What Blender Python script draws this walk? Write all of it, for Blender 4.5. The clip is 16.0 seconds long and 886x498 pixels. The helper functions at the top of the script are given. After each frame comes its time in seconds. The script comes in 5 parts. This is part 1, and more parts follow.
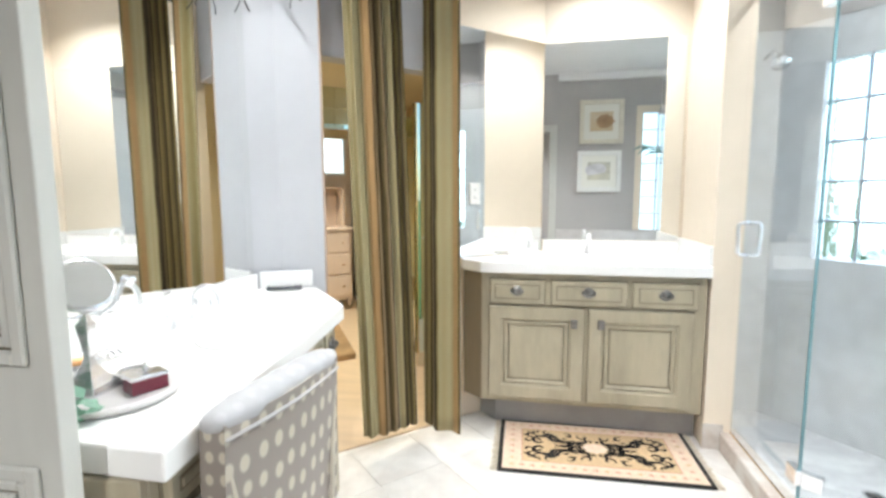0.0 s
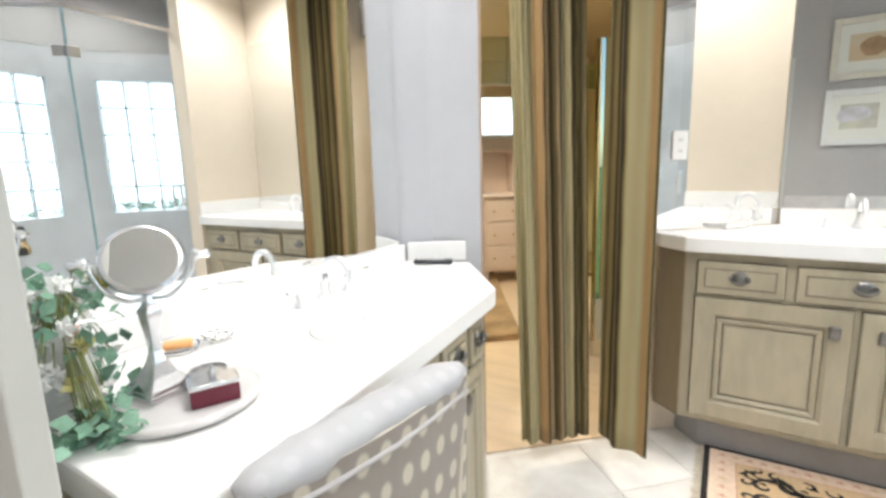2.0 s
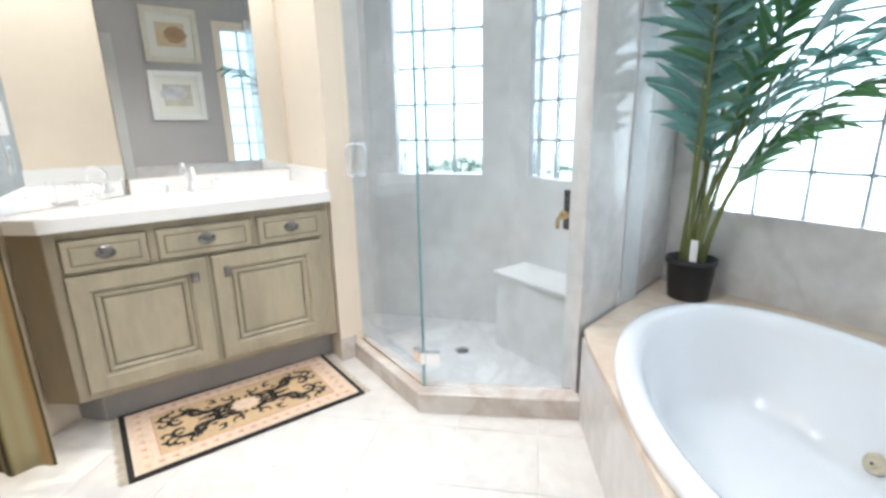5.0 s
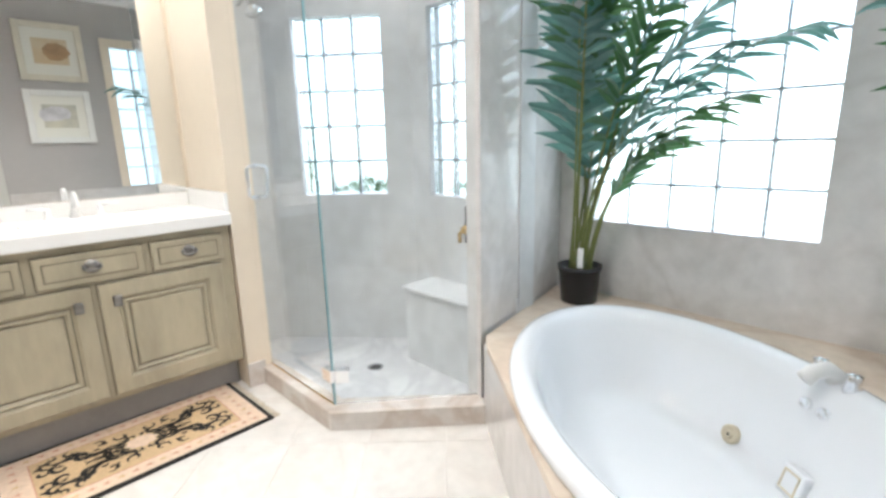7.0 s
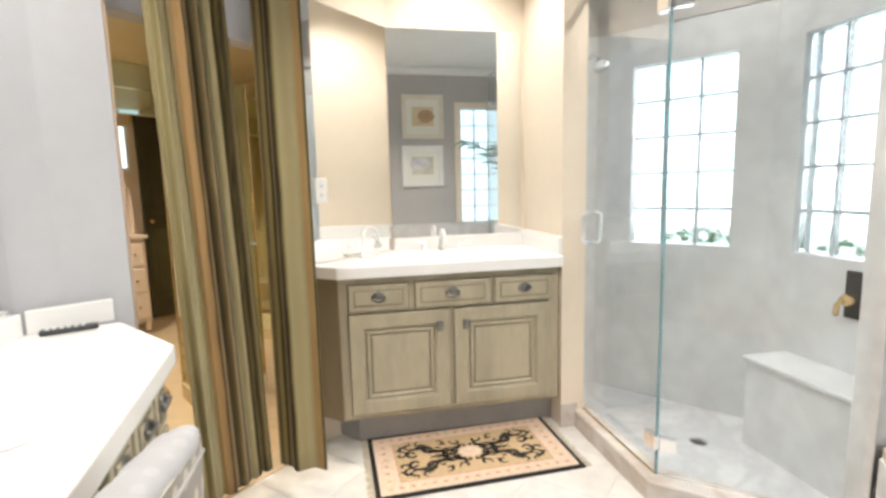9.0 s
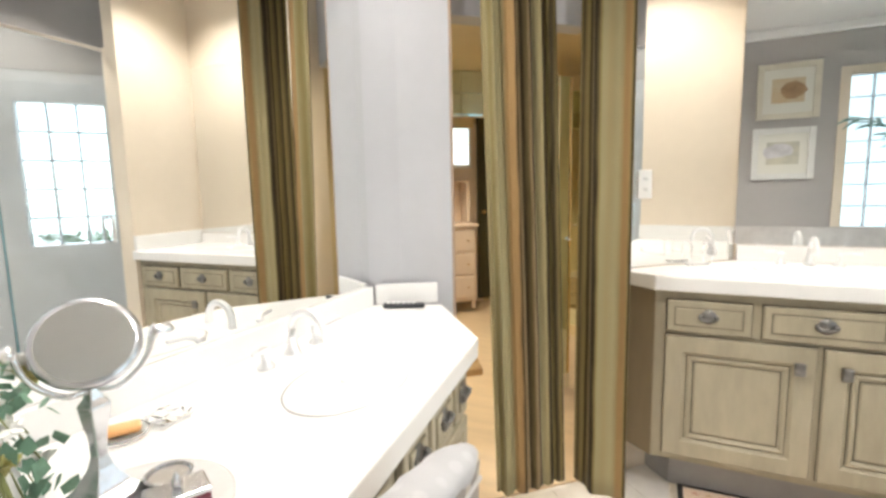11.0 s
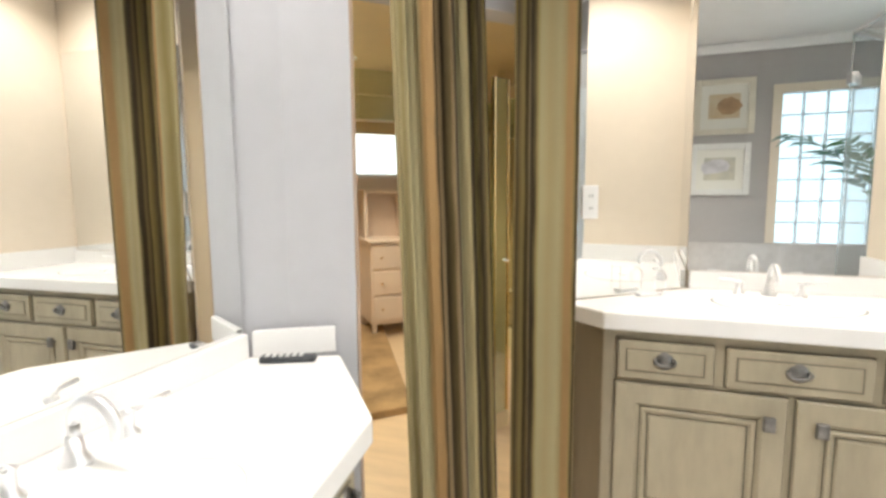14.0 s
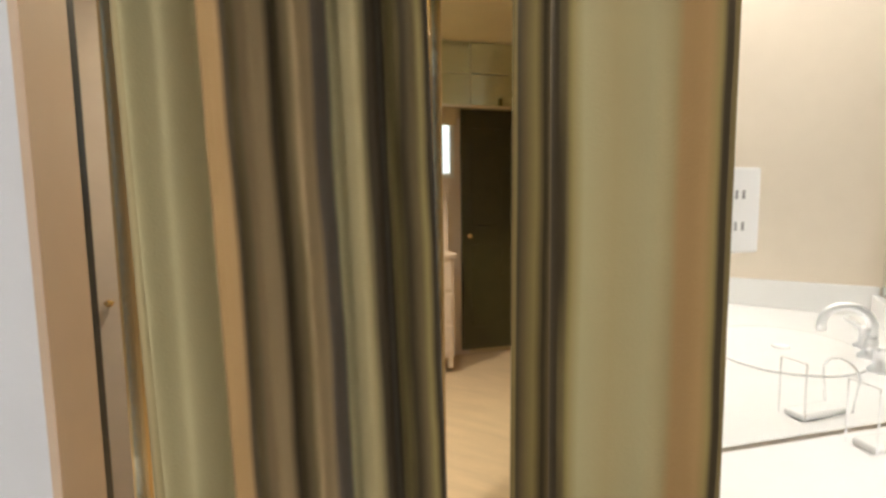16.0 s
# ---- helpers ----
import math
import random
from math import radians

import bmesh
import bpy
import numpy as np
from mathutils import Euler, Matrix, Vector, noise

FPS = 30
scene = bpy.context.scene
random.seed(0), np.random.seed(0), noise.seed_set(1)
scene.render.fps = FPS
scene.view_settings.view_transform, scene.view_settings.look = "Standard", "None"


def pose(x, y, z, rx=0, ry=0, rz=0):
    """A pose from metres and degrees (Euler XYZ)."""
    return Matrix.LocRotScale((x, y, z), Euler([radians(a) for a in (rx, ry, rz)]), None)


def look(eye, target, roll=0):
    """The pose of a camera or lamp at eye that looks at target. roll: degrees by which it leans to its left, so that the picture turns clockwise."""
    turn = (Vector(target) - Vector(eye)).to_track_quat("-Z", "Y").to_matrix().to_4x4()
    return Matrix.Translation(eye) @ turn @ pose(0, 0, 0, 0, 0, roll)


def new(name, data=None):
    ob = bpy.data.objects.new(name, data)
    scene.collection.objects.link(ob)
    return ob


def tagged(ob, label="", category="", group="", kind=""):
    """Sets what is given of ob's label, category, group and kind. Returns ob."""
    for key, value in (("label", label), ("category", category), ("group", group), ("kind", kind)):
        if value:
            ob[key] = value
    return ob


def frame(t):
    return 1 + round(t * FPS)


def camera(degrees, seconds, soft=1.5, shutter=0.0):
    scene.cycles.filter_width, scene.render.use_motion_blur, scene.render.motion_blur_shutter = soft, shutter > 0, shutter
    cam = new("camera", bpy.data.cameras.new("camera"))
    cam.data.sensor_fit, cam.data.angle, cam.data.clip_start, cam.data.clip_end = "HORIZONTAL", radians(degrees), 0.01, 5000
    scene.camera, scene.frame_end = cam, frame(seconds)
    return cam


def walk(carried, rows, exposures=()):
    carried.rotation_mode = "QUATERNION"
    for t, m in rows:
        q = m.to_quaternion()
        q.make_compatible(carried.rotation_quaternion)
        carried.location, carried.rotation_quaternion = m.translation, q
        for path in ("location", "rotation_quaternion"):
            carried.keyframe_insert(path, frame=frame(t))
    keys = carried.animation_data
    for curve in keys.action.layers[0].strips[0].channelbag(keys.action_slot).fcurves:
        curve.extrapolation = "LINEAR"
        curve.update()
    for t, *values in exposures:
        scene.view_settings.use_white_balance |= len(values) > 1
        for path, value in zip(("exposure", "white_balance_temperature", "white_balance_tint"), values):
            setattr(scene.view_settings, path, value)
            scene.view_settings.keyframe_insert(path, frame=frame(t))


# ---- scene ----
# ---------------------------------------------------------------- camera
cam = camera(85.55, 16.0, soft=3.0)
ROWS = [
    (0.0, 0.118, 0.110, 1.268, 11.00, -6.35, -0.20),
    (0.5, 0.097, 0.296, 1.248, 19.36, -7.10, 0.52),
    (1.0, 0.048, 0.376, 1.234, 25.28, -7.95, -0.20),
    (1.5, 0.008, 0.455, 1.230, 29.26, -9.28, -0.35),
    (2.0, 0.015, 0.530, 1.222, 32.10, -9.80, -1.66),
    (2.5, -0.027, 0.548, 1.231, 27.22, -11.10, -1.66),
    (3.0, -0.090, 0.536, 1.239, 15.88, -12.35, -1.05),
    (3.5, -0.108, 0.510, 1.241, 2.81, -12.96, -0.99),
    (4.0, -0.062, 0.420, 1.246, -10.40, -13.34, -1.48),
    (4.5, -0.005, 0.360, 1.244, -23.42, -13.99, -1.41),
    (5.0, 0.061, 0.366, 1.235, -35.14, -14.85, -1.17),
    (5.2, 0.067, 0.360, 1.235, -38.70, -14.96, -0.89),
    (7.3, 0.075, 0.248, 1.232, -44.60, -12.41, -1.50),
    (7.5, 0.062, 0.257, 1.237, -41.89, -11.82, -1.63),
    (8.0, 0.013, 0.278, 1.259, -33.33, -10.28, -1.85),
    (8.5, -0.058, 0.294, 1.267, -22.94, -8.36, -2.03),
    (9.0, -0.107, 0.363, 1.275, -11.38, -7.20, -1.38),
    (9.5, -0.058, 0.444, 1.270, 1.87, -6.45, -1.61),
    (10.0, -0.076, 0.549, 1.268, 13.33, -6.46, -1.32),
    (10.2, -0.096, 0.565, 1.276, 16.93, -6.60, -1.41),
    (12.3, -0.128, 0.577, 1.267, 28.27, -7.15, -0.90),
    (12.5, -0.121, 0.603, 1.268, 28.05, -7.16, -0.80),
    (13.0, -0.114, 0.627, 1.273, 24.96, -6.41, -0.58),
    (13.5, -0.140, 0.763, 1.291, 21.61, -6.40, -0.22),
    (14.0, -0.158, 0.968, 1.296, 18.98, -6.03, -0.42),
    (14.5, -0.172, 1.244, 1.305, 18.83, -6.04, -0.25),
    (15.0, -0.193, 1.496, 1.302, 19.34, -5.43, -0.64),
    (15.5, -0.230, 1.734, 1.299, 21.83, -4.73, -0.89),
    (16.0, -0.254, 1.985, 1.294, 28.98, -5.44, -0.72),
]


def aim(x, y, z, yaw, pitch, roll):
    """The camera's pose from its place and its heading, tilt and lean in degrees."""
    a, b = radians(yaw), radians(pitch)
    way = Vector((-math.sin(a) * math.cos(b), math.cos(a) * math.cos(b), math.sin(b)))
    eye = Vector((x, y, z))
    return look(eye, eye + way, roll)


EXPO = 0.55
walk(cam, [(t, aim(x, y, z, yaw, pitch, roll)) for t, x, y, z, yaw, pitch, roll in ROWS],
     exposures=[(0.0, EXPO + 0.12, 5900, 7), (1.0, EXPO + 0.07, 6100, 9), (2.0, EXPO - 0.07, 6120, 9), (5.0, EXPO - 0.10, 5950, 9), (8.0, EXPO - 0.14, 6400, 10), (9.5, EXPO - 0.12, 6600, 10), (15.0, EXPO - 0.15, 6550, 10), (16.0, EXPO - 0.35, 6650, 10)])

# ---------------------------------------------------------------- world and light
world = bpy.data.worlds.new("sky")
scene.world = world
world.use_nodes = True
wn = world.node_tree.nodes
sky = wn.new("ShaderNodeTexSky")
sky.sky_type = "NISHITA"
sky.sun_disc = False
sky.sun_elevation, sky.sun_rotation = radians(51), radians(288)
world.node_tree.links.new(sky.outputs[0], wn["Background"].inputs[0])
wn["Background"].inputs[1].default_value = 0.15

sun = new("sun", bpy.data.lights.new("sun", "SUN"))
sun.data.energy, sun.data.angle, sun.data.color = 3.0, radians(0.6), (1.0, 0.95, 0.87)
sun.matrix_world = look((-6, 2, 8), (0, 0, 0))


def area_lamp(name, eye, target, w, h, power, color):
    ob = new(name, bpy.data.lights.new(name, "AREA"))
    ob.data.shape, ob.data.size, ob.data.size_y = "RECTANGLE", w, h
    ob.data.energy, ob.data.color = power, color
    ob.matrix_world = look(eye, target)
    return ob


DAY = (0.90, 0.96, 1.0)
WARM = (1.0, 0.955, 0.90)
area_lamp("daylight_tub_window", (3.0, 1.0, 1.6), (0, 1.0, 1.3), 1.9, 2.0, 29, DAY)
area_lamp("daylight_south_window", (1.80, -0.85, 1.6), (1.75, 2.0, 1.3), 1.5, 2.0, 12, (0.72, 0.90, 1.0))
area_lamp("daylight_shower_window", (2.55, 2.85, 1.55), (0.6, 1.7, 1.3), 2.0, 1.9, 22, DAY)


def spot(eye, power, color=WARM, size=0.05, cone=125, target=None):
    ob = new("downlight_and_fill", bpy.data.lights.new("downlight_and_fill", "SPOT"))
    ob.data.energy, ob.data.color, ob.data.shadow_soft_size = power, color, size
    ob.data.spot_size, ob.data.spot_blend = radians(cone), 0.7
    ob.matrix_world = look(eye, target or (eye[0], eye[1] + 0.001, 0))
    return ob


DOWNLIGHTS = [(0.50, 2.68, 57), (-0.80, 1.40, 60), (0.55, 1.25, 64), (1.50, 2.2, 26), (1.55, 0.75, 12)]
CEIL = 2.75
for lx, ly, lp in DOWNLIGHTS:
    spot((lx, ly, CEIL - 0.03), lp)

# ---------------------------------------------------------------- materials


def nodes_of(name):
    m = bpy.data.materials.new(name)
    m.use_nodes = True
    nt = m.node_tree
    return m, nt, nt.nodes["Principled BSDF"]


def mat(name, col, rough=0.5, metal=0.0, vary=0.08, scale=6.0, bump=0.0, bump_scale=60.0, coat=0.0, second=None, stretch=(1, 1, 1)):
    """A surface with a large and a small variation of its colour, and fine relief."""
    m, nt, b = nodes_of(name)
    tc = nt.nodes.new("ShaderNodeTexCoord")
    mp = nt.nodes.new("ShaderNodeMapping")
    mp.inputs["Scale"].default_value = stretch
    nt.links.new(tc.outputs["Object"], mp.inputs["Vector"])
    n1 = nt.nodes.new("ShaderNodeTexNoise")
    n1.inputs["Scale"].default_value, n1.inputs["Detail"].default_value = scale, 6
    n2 = nt.nodes.new("ShaderNodeTexNoise")
    n2.inputs["Scale"].default_value, n2.inputs["Detail"].default_value = scale * 9, 4
    add = nt.nodes.new("ShaderNodeMath")
    add.operation = "MULTIPLY_ADD"
    add.inputs[1].default_value = 0.35
    for n in (n1, n2):
        nt.links.new(mp.outputs[0], n.inputs["Vector"])
    nt.links.new(n2.outputs["Fac"], add.inputs[0])
    nt.links.new(n1.outputs["Fac"], add.inputs[2])
    ramp = nt.nodes.new("ShaderNodeValToRGB")
    lo = second or tuple(c * (1 - vary) for c in col)
    hi = tuple(min(1, c * (1 + vary * 0.6)) for c in col)
    ramp.color_ramp.elements[0].position, ramp.color_ramp.elements[1].position = 0.42, 0.85
    ramp.color_ramp.elements[0].color = (*lo, 1)
    ramp.color_ramp.elements[1].color = (*hi, 1)
    nt.links.new(add.outputs[0], ramp.inputs[0])
    nt.links.new(ramp.outputs[0], b.inputs["Base Color"])
    b.inputs["Roughness"].default_value = rough
    b.inputs["Metallic"].default_value = metal
    b.inputs["Coat Weight"].default_value = coat
    if bump:
        n3 = nt.nodes.new("ShaderNodeTexNoise")
        n3.inputs["Scale"].default_value, n3.inputs["Detail"].default_value = bump_scale, 5
        nt.links.new(mp.outputs[0], n3.inputs["Vector"])
        bp = nt.nodes.new("ShaderNodeBump")
        bp.inputs["Strength"].default_value, bp.inputs["Distance"].default_value = bump, 0.004
        nt.links.new(n3.outputs["Fac"], bp.inputs["Height"])
        nt.links.new(bp.outputs[0], b.inputs["Normal"])
    return m


def marble(name, col, vein, rough=0.25, scale=2.2):
    m, nt, b = nodes_of(name)
    tc = nt.nodes.new("ShaderNodeTexCoord")
    oi = nt.nodes.new("ShaderNodeObjectInfo")
    sh = nt.nodes.new("ShaderNodeVectorMath")
    sh.operation = "MULTIPLY_ADD"
    nt.links.new(oi.outputs["Random"], sh.inputs[0])
    sh.inputs[1].default_value = (17, 29, 11)
    nt.links.new(tc.outputs["Object"], sh.inputs[2])
    n1 = nt.nodes.new("ShaderNodeTexNoise")
    n1.inputs["Scale"].default_value, n1.inputs["Detail"].default_value, n1.inputs["Distortion"].default_value = scale, 9, 2.2
    n2 = nt.nodes.new("ShaderNodeTexNoise")
    n2.inputs["Scale"].default_value, n2.inputs["Detail"].default_value = scale * 12, 5
    for n in (n1, n2):
        nt.links.new(sh.outputs[0], n.inputs["Vector"])
    ramp = nt.nodes.new("ShaderNodeValToRGB")
    e = ramp.color_ramp.elements
    e[0].position, e[0].color = 0.40, (*col, 1)
    e[1].position, e[1].color = 0.62, (*col, 1)
    v = e.new(0.50)
    v.color = (*vein, 1)
    nt.links.new(n1.outputs["Fac"], ramp.inputs[0])
    mix = nt.nodes.new("ShaderNodeMix")
    mix.data_type, mix.blend_type = "RGBA", "MULTIPLY"
    mix.inputs["Factor"].default_value = 0.25
    nt.links.new(ramp.outputs[0], mix.inputs["A"])
    nt.links.new(n2.outputs["Fac"], mix.inputs["B"])
    nt.links.new(mix.outputs["Result"], b.inputs["Base Color"])
    b.inputs["Roughness"].default_value = rough
    return m


M_CREAM = mat("cream_wall_paint", (0.80, 0.70, 0.57), 0.6, vary=0.04, scale=2, bump=0.08, bump_scale=180)
M_GREY = mat("blue_grey_wall_paint", (0.53, 0.53, 0.555), 0.6, vary=0.05, scale=2, bump=0.08, bump_scale=180)
M_TAUPE = mat("taupe_grey_wall_paint", (0.46, 0.435, 0.42), 0.6, vary=0.05, scale=2, bump=0.08, bump_scale=180)
M_CEIL = mat("white_ceiling_paint", (0.88, 0.87, 0.86), 0.7, vary=0.03, scale=2, bump=0.1, bump_scale=120)
M_FLOOR = marble("cream_floor_tile", (0.85, 0.82, 0.78), (0.79, 0.745, 0.70), 0.28, 1.3)
M_GROUT = mat("floor_grout", (0.84, 0.81, 0.77), 0.8, bump=0.2)
M_MARBLE = marble("pale_marble", (0.80, 0.77, 0.75), (0.73, 0.695, 0.67), 0.16, 1.3)
M_SHOWER = marble("shower_stone", (0.74, 0.745, 0.75), (0.67, 0.675, 0.68), 0.3, 0.9)
M_SHFLOOR = marble("shower_floor_stone", (0.72, 0.72, 0.72), (0.58, 0.58, 0.60), 0.35, 2.0)
M_CURB = marble("curb_marble", (0.76, 0.71, 0.66), (0.64, 0.55, 0.48), 0.25, 2.0)
# Grey stone with the shade under the far vanity put into its colour.
M_PLINTH = mat("shaded_grey_plinth_stone", (0.33, 0.325, 0.325), 0.5, vary=0.12, scale=5, bump=0.1)
M_COUNTER = mat("white_solid_counter", (0.90, 0.89, 0.87), 0.22, vary=0.02, scale=3)
M_CAB = mat("sage_glazed_cabinet_paint", (0.415, 0.365, 0.262), 0.40, vary=0.20, scale=5, bump=0.12, bump_scale=40, stretch=(1, 1, 0.25))
M_GLAZE_SHADE = mat("dark_glaze_and_gap_shade", (0.20, 0.175, 0.125), 0.5, vary=0.3, scale=14)
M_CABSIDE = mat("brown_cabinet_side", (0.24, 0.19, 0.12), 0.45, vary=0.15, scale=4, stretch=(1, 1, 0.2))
M_PEWTER = mat("brushed_pewter", (0.36, 0.35, 0.34), 0.30, 1.0, vary=0.2, scale=20)
M_DKPEWTER = mat("dark_pewter", (0.27, 0.26, 0.25), 0.36, 1.0, vary=0.3, scale=30)
M_SILVER = mat("polished_silver", (0.74, 0.74, 0.76), 0.24, 1.0, vary=0.15, scale=14)
M_CHROME = mat("chrome", (0.93, 0.94, 0.96), 0.20, 1.0, vary=0.03)
M_TAPS = mat("bright_satin_chrome", (0.97, 0.97, 0.98), 0.42, 1.0, vary=0.02)
M_BRASS = mat("brass", (0.72, 0.50, 0.24), 0.25, 1.0, vary=0.1)
M_MIRROR = mat("mirror_silver", (0.90, 0.91, 0.90), 0.005, 1.0, vary=0.0)
M_TUB = mat("white_acrylic", (0.84, 0.86, 0.89), 0.12, vary=0.015, scale=2, coat=0.4)
M_DECK = marble("tub_deck_stone", (0.80, 0.69, 0.57), (0.72, 0.59, 0.47), 0.22, 1.8)
M_WOOD = mat("honey_wood_floor", (0.74, 0.58, 0.40), 0.3, vary=0.10, scale=3, stretch=(1, 6, 1))
M_CARPET = mat("tan_carpet", (0.40, 0.27, 0.14), 0.95, vary=0.35, scale=5, bump=0.8, bump_scale=300)
M_CLOSET = mat("closet_cream_paint", (0.70, 0.58, 0.36), 0.55, vary=0.05, scale=2)
M_DRESSER = mat("pale_pink_cream_paint", (0.72, 0.60, 0.50), 0.4, vary=0.06, scale=4)
M_DARK = mat("dark_olive_door_paint", (0.05, 0.045, 0.015), 0.4, vary=0.2, scale=5)
M_BLACK = mat("black_metal", (0.015, 0.015, 0.015), 0.4, vary=0.2)
M_WHITE = mat("white_plastic", (0.80, 0.79, 0.77), 0.35, vary=0.02)
M_POT = mat("black_pot_plastic", (0.02, 0.02, 0.022), 0.45, vary=0.2)
M_SOIL = mat("soil", (0.05, 0.035, 0.02), 0.95, vary=0.4, scale=30, bump=0.8)
M_LEAF = mat("palm_leaf", (0.06, 0.15, 0.075), 0.38, vary=0.45, scale=3)
M_LEAFB = mat("blue_green_palm_leaf", (0.13, 0.26, 0.25), 0.34, vary=0.35, scale=3)
M_STEM = mat("palm_stem", (0.20, 0.22, 0.07), 0.5, vary=0.3, scale=6, stretch=(1, 1, 0.2))
M_FRAMEC = mat("cream_picture_frame", (0.72, 0.67, 0.56), 0.5, vary=0.08, scale=10)
M_FRAMEW = mat("white_picture_frame", (0.78, 0.77, 0.74), 0.5, vary=0.05, scale=10)
M_MAT = mat("picture_mat_board", (0.80, 0.78, 0.71), 0.8, vary=0.02)
M_DOOR = mat("grey_cream_door_paint", (0.60, 0.595, 0.55), 0.4, vary=0.08, scale=4, stretch=(1, 1, 0.2))
M_FABW = mat("pale_satin_cushion", (0.50, 0.48, 0.47), 0.5, vary=0.08, scale=8, bump=0.1)
M_MAROON = mat("maroon_lacquer", (0.14, 0.012, 0.03), 0.3, vary=0.15)
M_SILVERBOX = mat("silver_lid", (0.75, 0.75, 0.77), 0.2, 0.9, vary=0.1)
M_ORANGE = mat("orange_soap", (0.88, 0.46, 0.18), 0.4, vary=0.1)
M_REMOTE = mat("grey_black_plastic", (0.05, 0.055, 0.06), 0.35, vary=0.3, scale=60)
M_HEDGE = mat("hedge_leaves", (0.05, 0.13, 0.035), 0.6, vary=0.5, scale=5)
M_GROUND = mat("lawn", (0.10, 0.16, 0.05), 0.9, vary=0.4, scale=2)
M_JAMB = mat("tan_jamb_paint", (0.50, 0.37, 0.27), 0.5, vary=0.06, scale=3)
M_BOOK = mat("shelf_paint", (0.70, 0.55, 0.38), 0.5, vary=0.06)


for lm, tint in ((M_LEAF, (0.12, 0.26, 0.08)), (M_LEAFB, (0.14, 0.32, 0.24))):
    nt = lm.node_tree
    tr = nt.nodes.new("ShaderNodeBsdfTranslucent")
    tr.inputs["Color"].default_value = (*tint, 1)
    mx = nt.nodes.new("ShaderNodeMixShader")
    mx.inputs[0].default_value = 0.35
    nt.links.new(nt.nodes["Principled BSDF"].outputs[0], mx.inputs[1])
    nt.links.new(tr.outputs[0], mx.inputs[2])
    nt.links.new(mx.outputs[0], nt.nodes["Material Output"].inputs["Surface"])


def glass_mat(name, col, rough, ior=1.45, bump=0.0, scale=40):
    m, nt, b = nodes_of(name)
    b.inputs["Base Color"].default_value = (*col, 1)
    b.inputs["Roughness"].default_value = rough
    b.inputs["Transmission Weight"].default_value = 1.0
    b.inputs["IOR"].default_value = ior
    if bump:
        tc = nt.nodes.new("ShaderNodeTexCoord")
        n = nt.nodes.new("ShaderNodeTexNoise")
        n.inputs["Scale"].default_value = scale
        nt.links.new(tc.outputs["Object"], n.inputs["Vector"])
        bp = nt.nodes.new("ShaderNodeBump")
        bp.inputs["Strength"].default_value, bp.inputs["Distance"].default_value = bump, 0.01
        nt.links.new(n.outputs["Fac"], bp.inputs["Height"])
        nt.links.new(bp.outputs[0], b.inputs["Normal"])
    return m


M_PANE = glass_mat("clear_shower_glass", (0.93, 0.97, 0.98), 0.0, 1.45)
M_GEDGE = mat("polished_glass_edge", (0.24, 0.42, 0.46), 0.15, vary=0.1, scale=8)
M_BLOCK = glass_mat("wavy_glass_block", (0.93, 0.98, 1.0), 0.22, 1.25, 0.5, 28)
M_CRYSTAL = glass_mat("clear_crystal", (1.0, 1.0, 1.0), 0.15, 1.18)


def stripes_mat(name, table, rough=0.75):
    """Cloth with upright stripes, read along the cloth's own width."""
    m, nt, b = nodes_of(name)
    uv = nt.nodes.new("ShaderNodeUVMap")
    sep = nt.nodes.new("ShaderNodeSeparateXYZ")
    nt.links.new(uv.outputs[0], sep.inputs[0])
    tc = nt.nodes.new("ShaderNodeTexCoord")
    n = nt.nodes.new("ShaderNodeTexNoise")
    n.inputs["Scale"].default_value = 5
    nt.links.new(tc.outputs["Object"], n.inputs["Vector"])
    wob = nt.nodes.new("ShaderNodeMath")
    wob.operation = "MULTIPLY_ADD"
    wob.inputs[1].default_value = 0.03
    nt.links.new(n.outputs["Fac"], wob.inputs[0])
    nt.links.new(sep.outputs[0], wob.inputs[2])
    fr = nt.nodes.new("ShaderNodeMath")
    fr.operation = "FRACT"
    nt.links.new(wob.outputs[0], fr.inputs[0])
    ramp = nt.nodes.new("ShaderNodeValToRGB")
    e = ramp.color_ramp.elements
    e[0].position, e[0].color = table[0][0], (*table[0][1], 1)
    e[1].position, e[1].color = table[-1][0], (*table[-1][1], 1)
    for p, c in table[1:-1]:
        k = e.new(p)
        k.color = (*c, 1)
    nt.links.new(fr.outputs[0], ramp.inputs[0])
    nt.links.new(ramp.outputs[0], b.inputs["Base Color"])
    b.inputs["Roughness"].default_value = rough
    b.inputs["Sheen Weight"].default_value = 0.03
    b.inputs["Specular IOR Level"].default_value = 0.25
    w = nt.nodes.new("ShaderNodeTexNoise")
    w.inputs["Scale"].default_value = 350
    nt.links.new(tc.outputs["Object"], w.inputs["Vector"])
    bp = nt.nodes.new("ShaderNodeBump")
    bp.inputs["Strength"].default_value, bp.inputs["Distance"].default_value = 0.2, 0.002
    nt.links.new(w.outputs["Fac"], bp.inputs["Height"])
    nt.links.new(bp.outputs[0], b.inputs["Normal"])
    return m


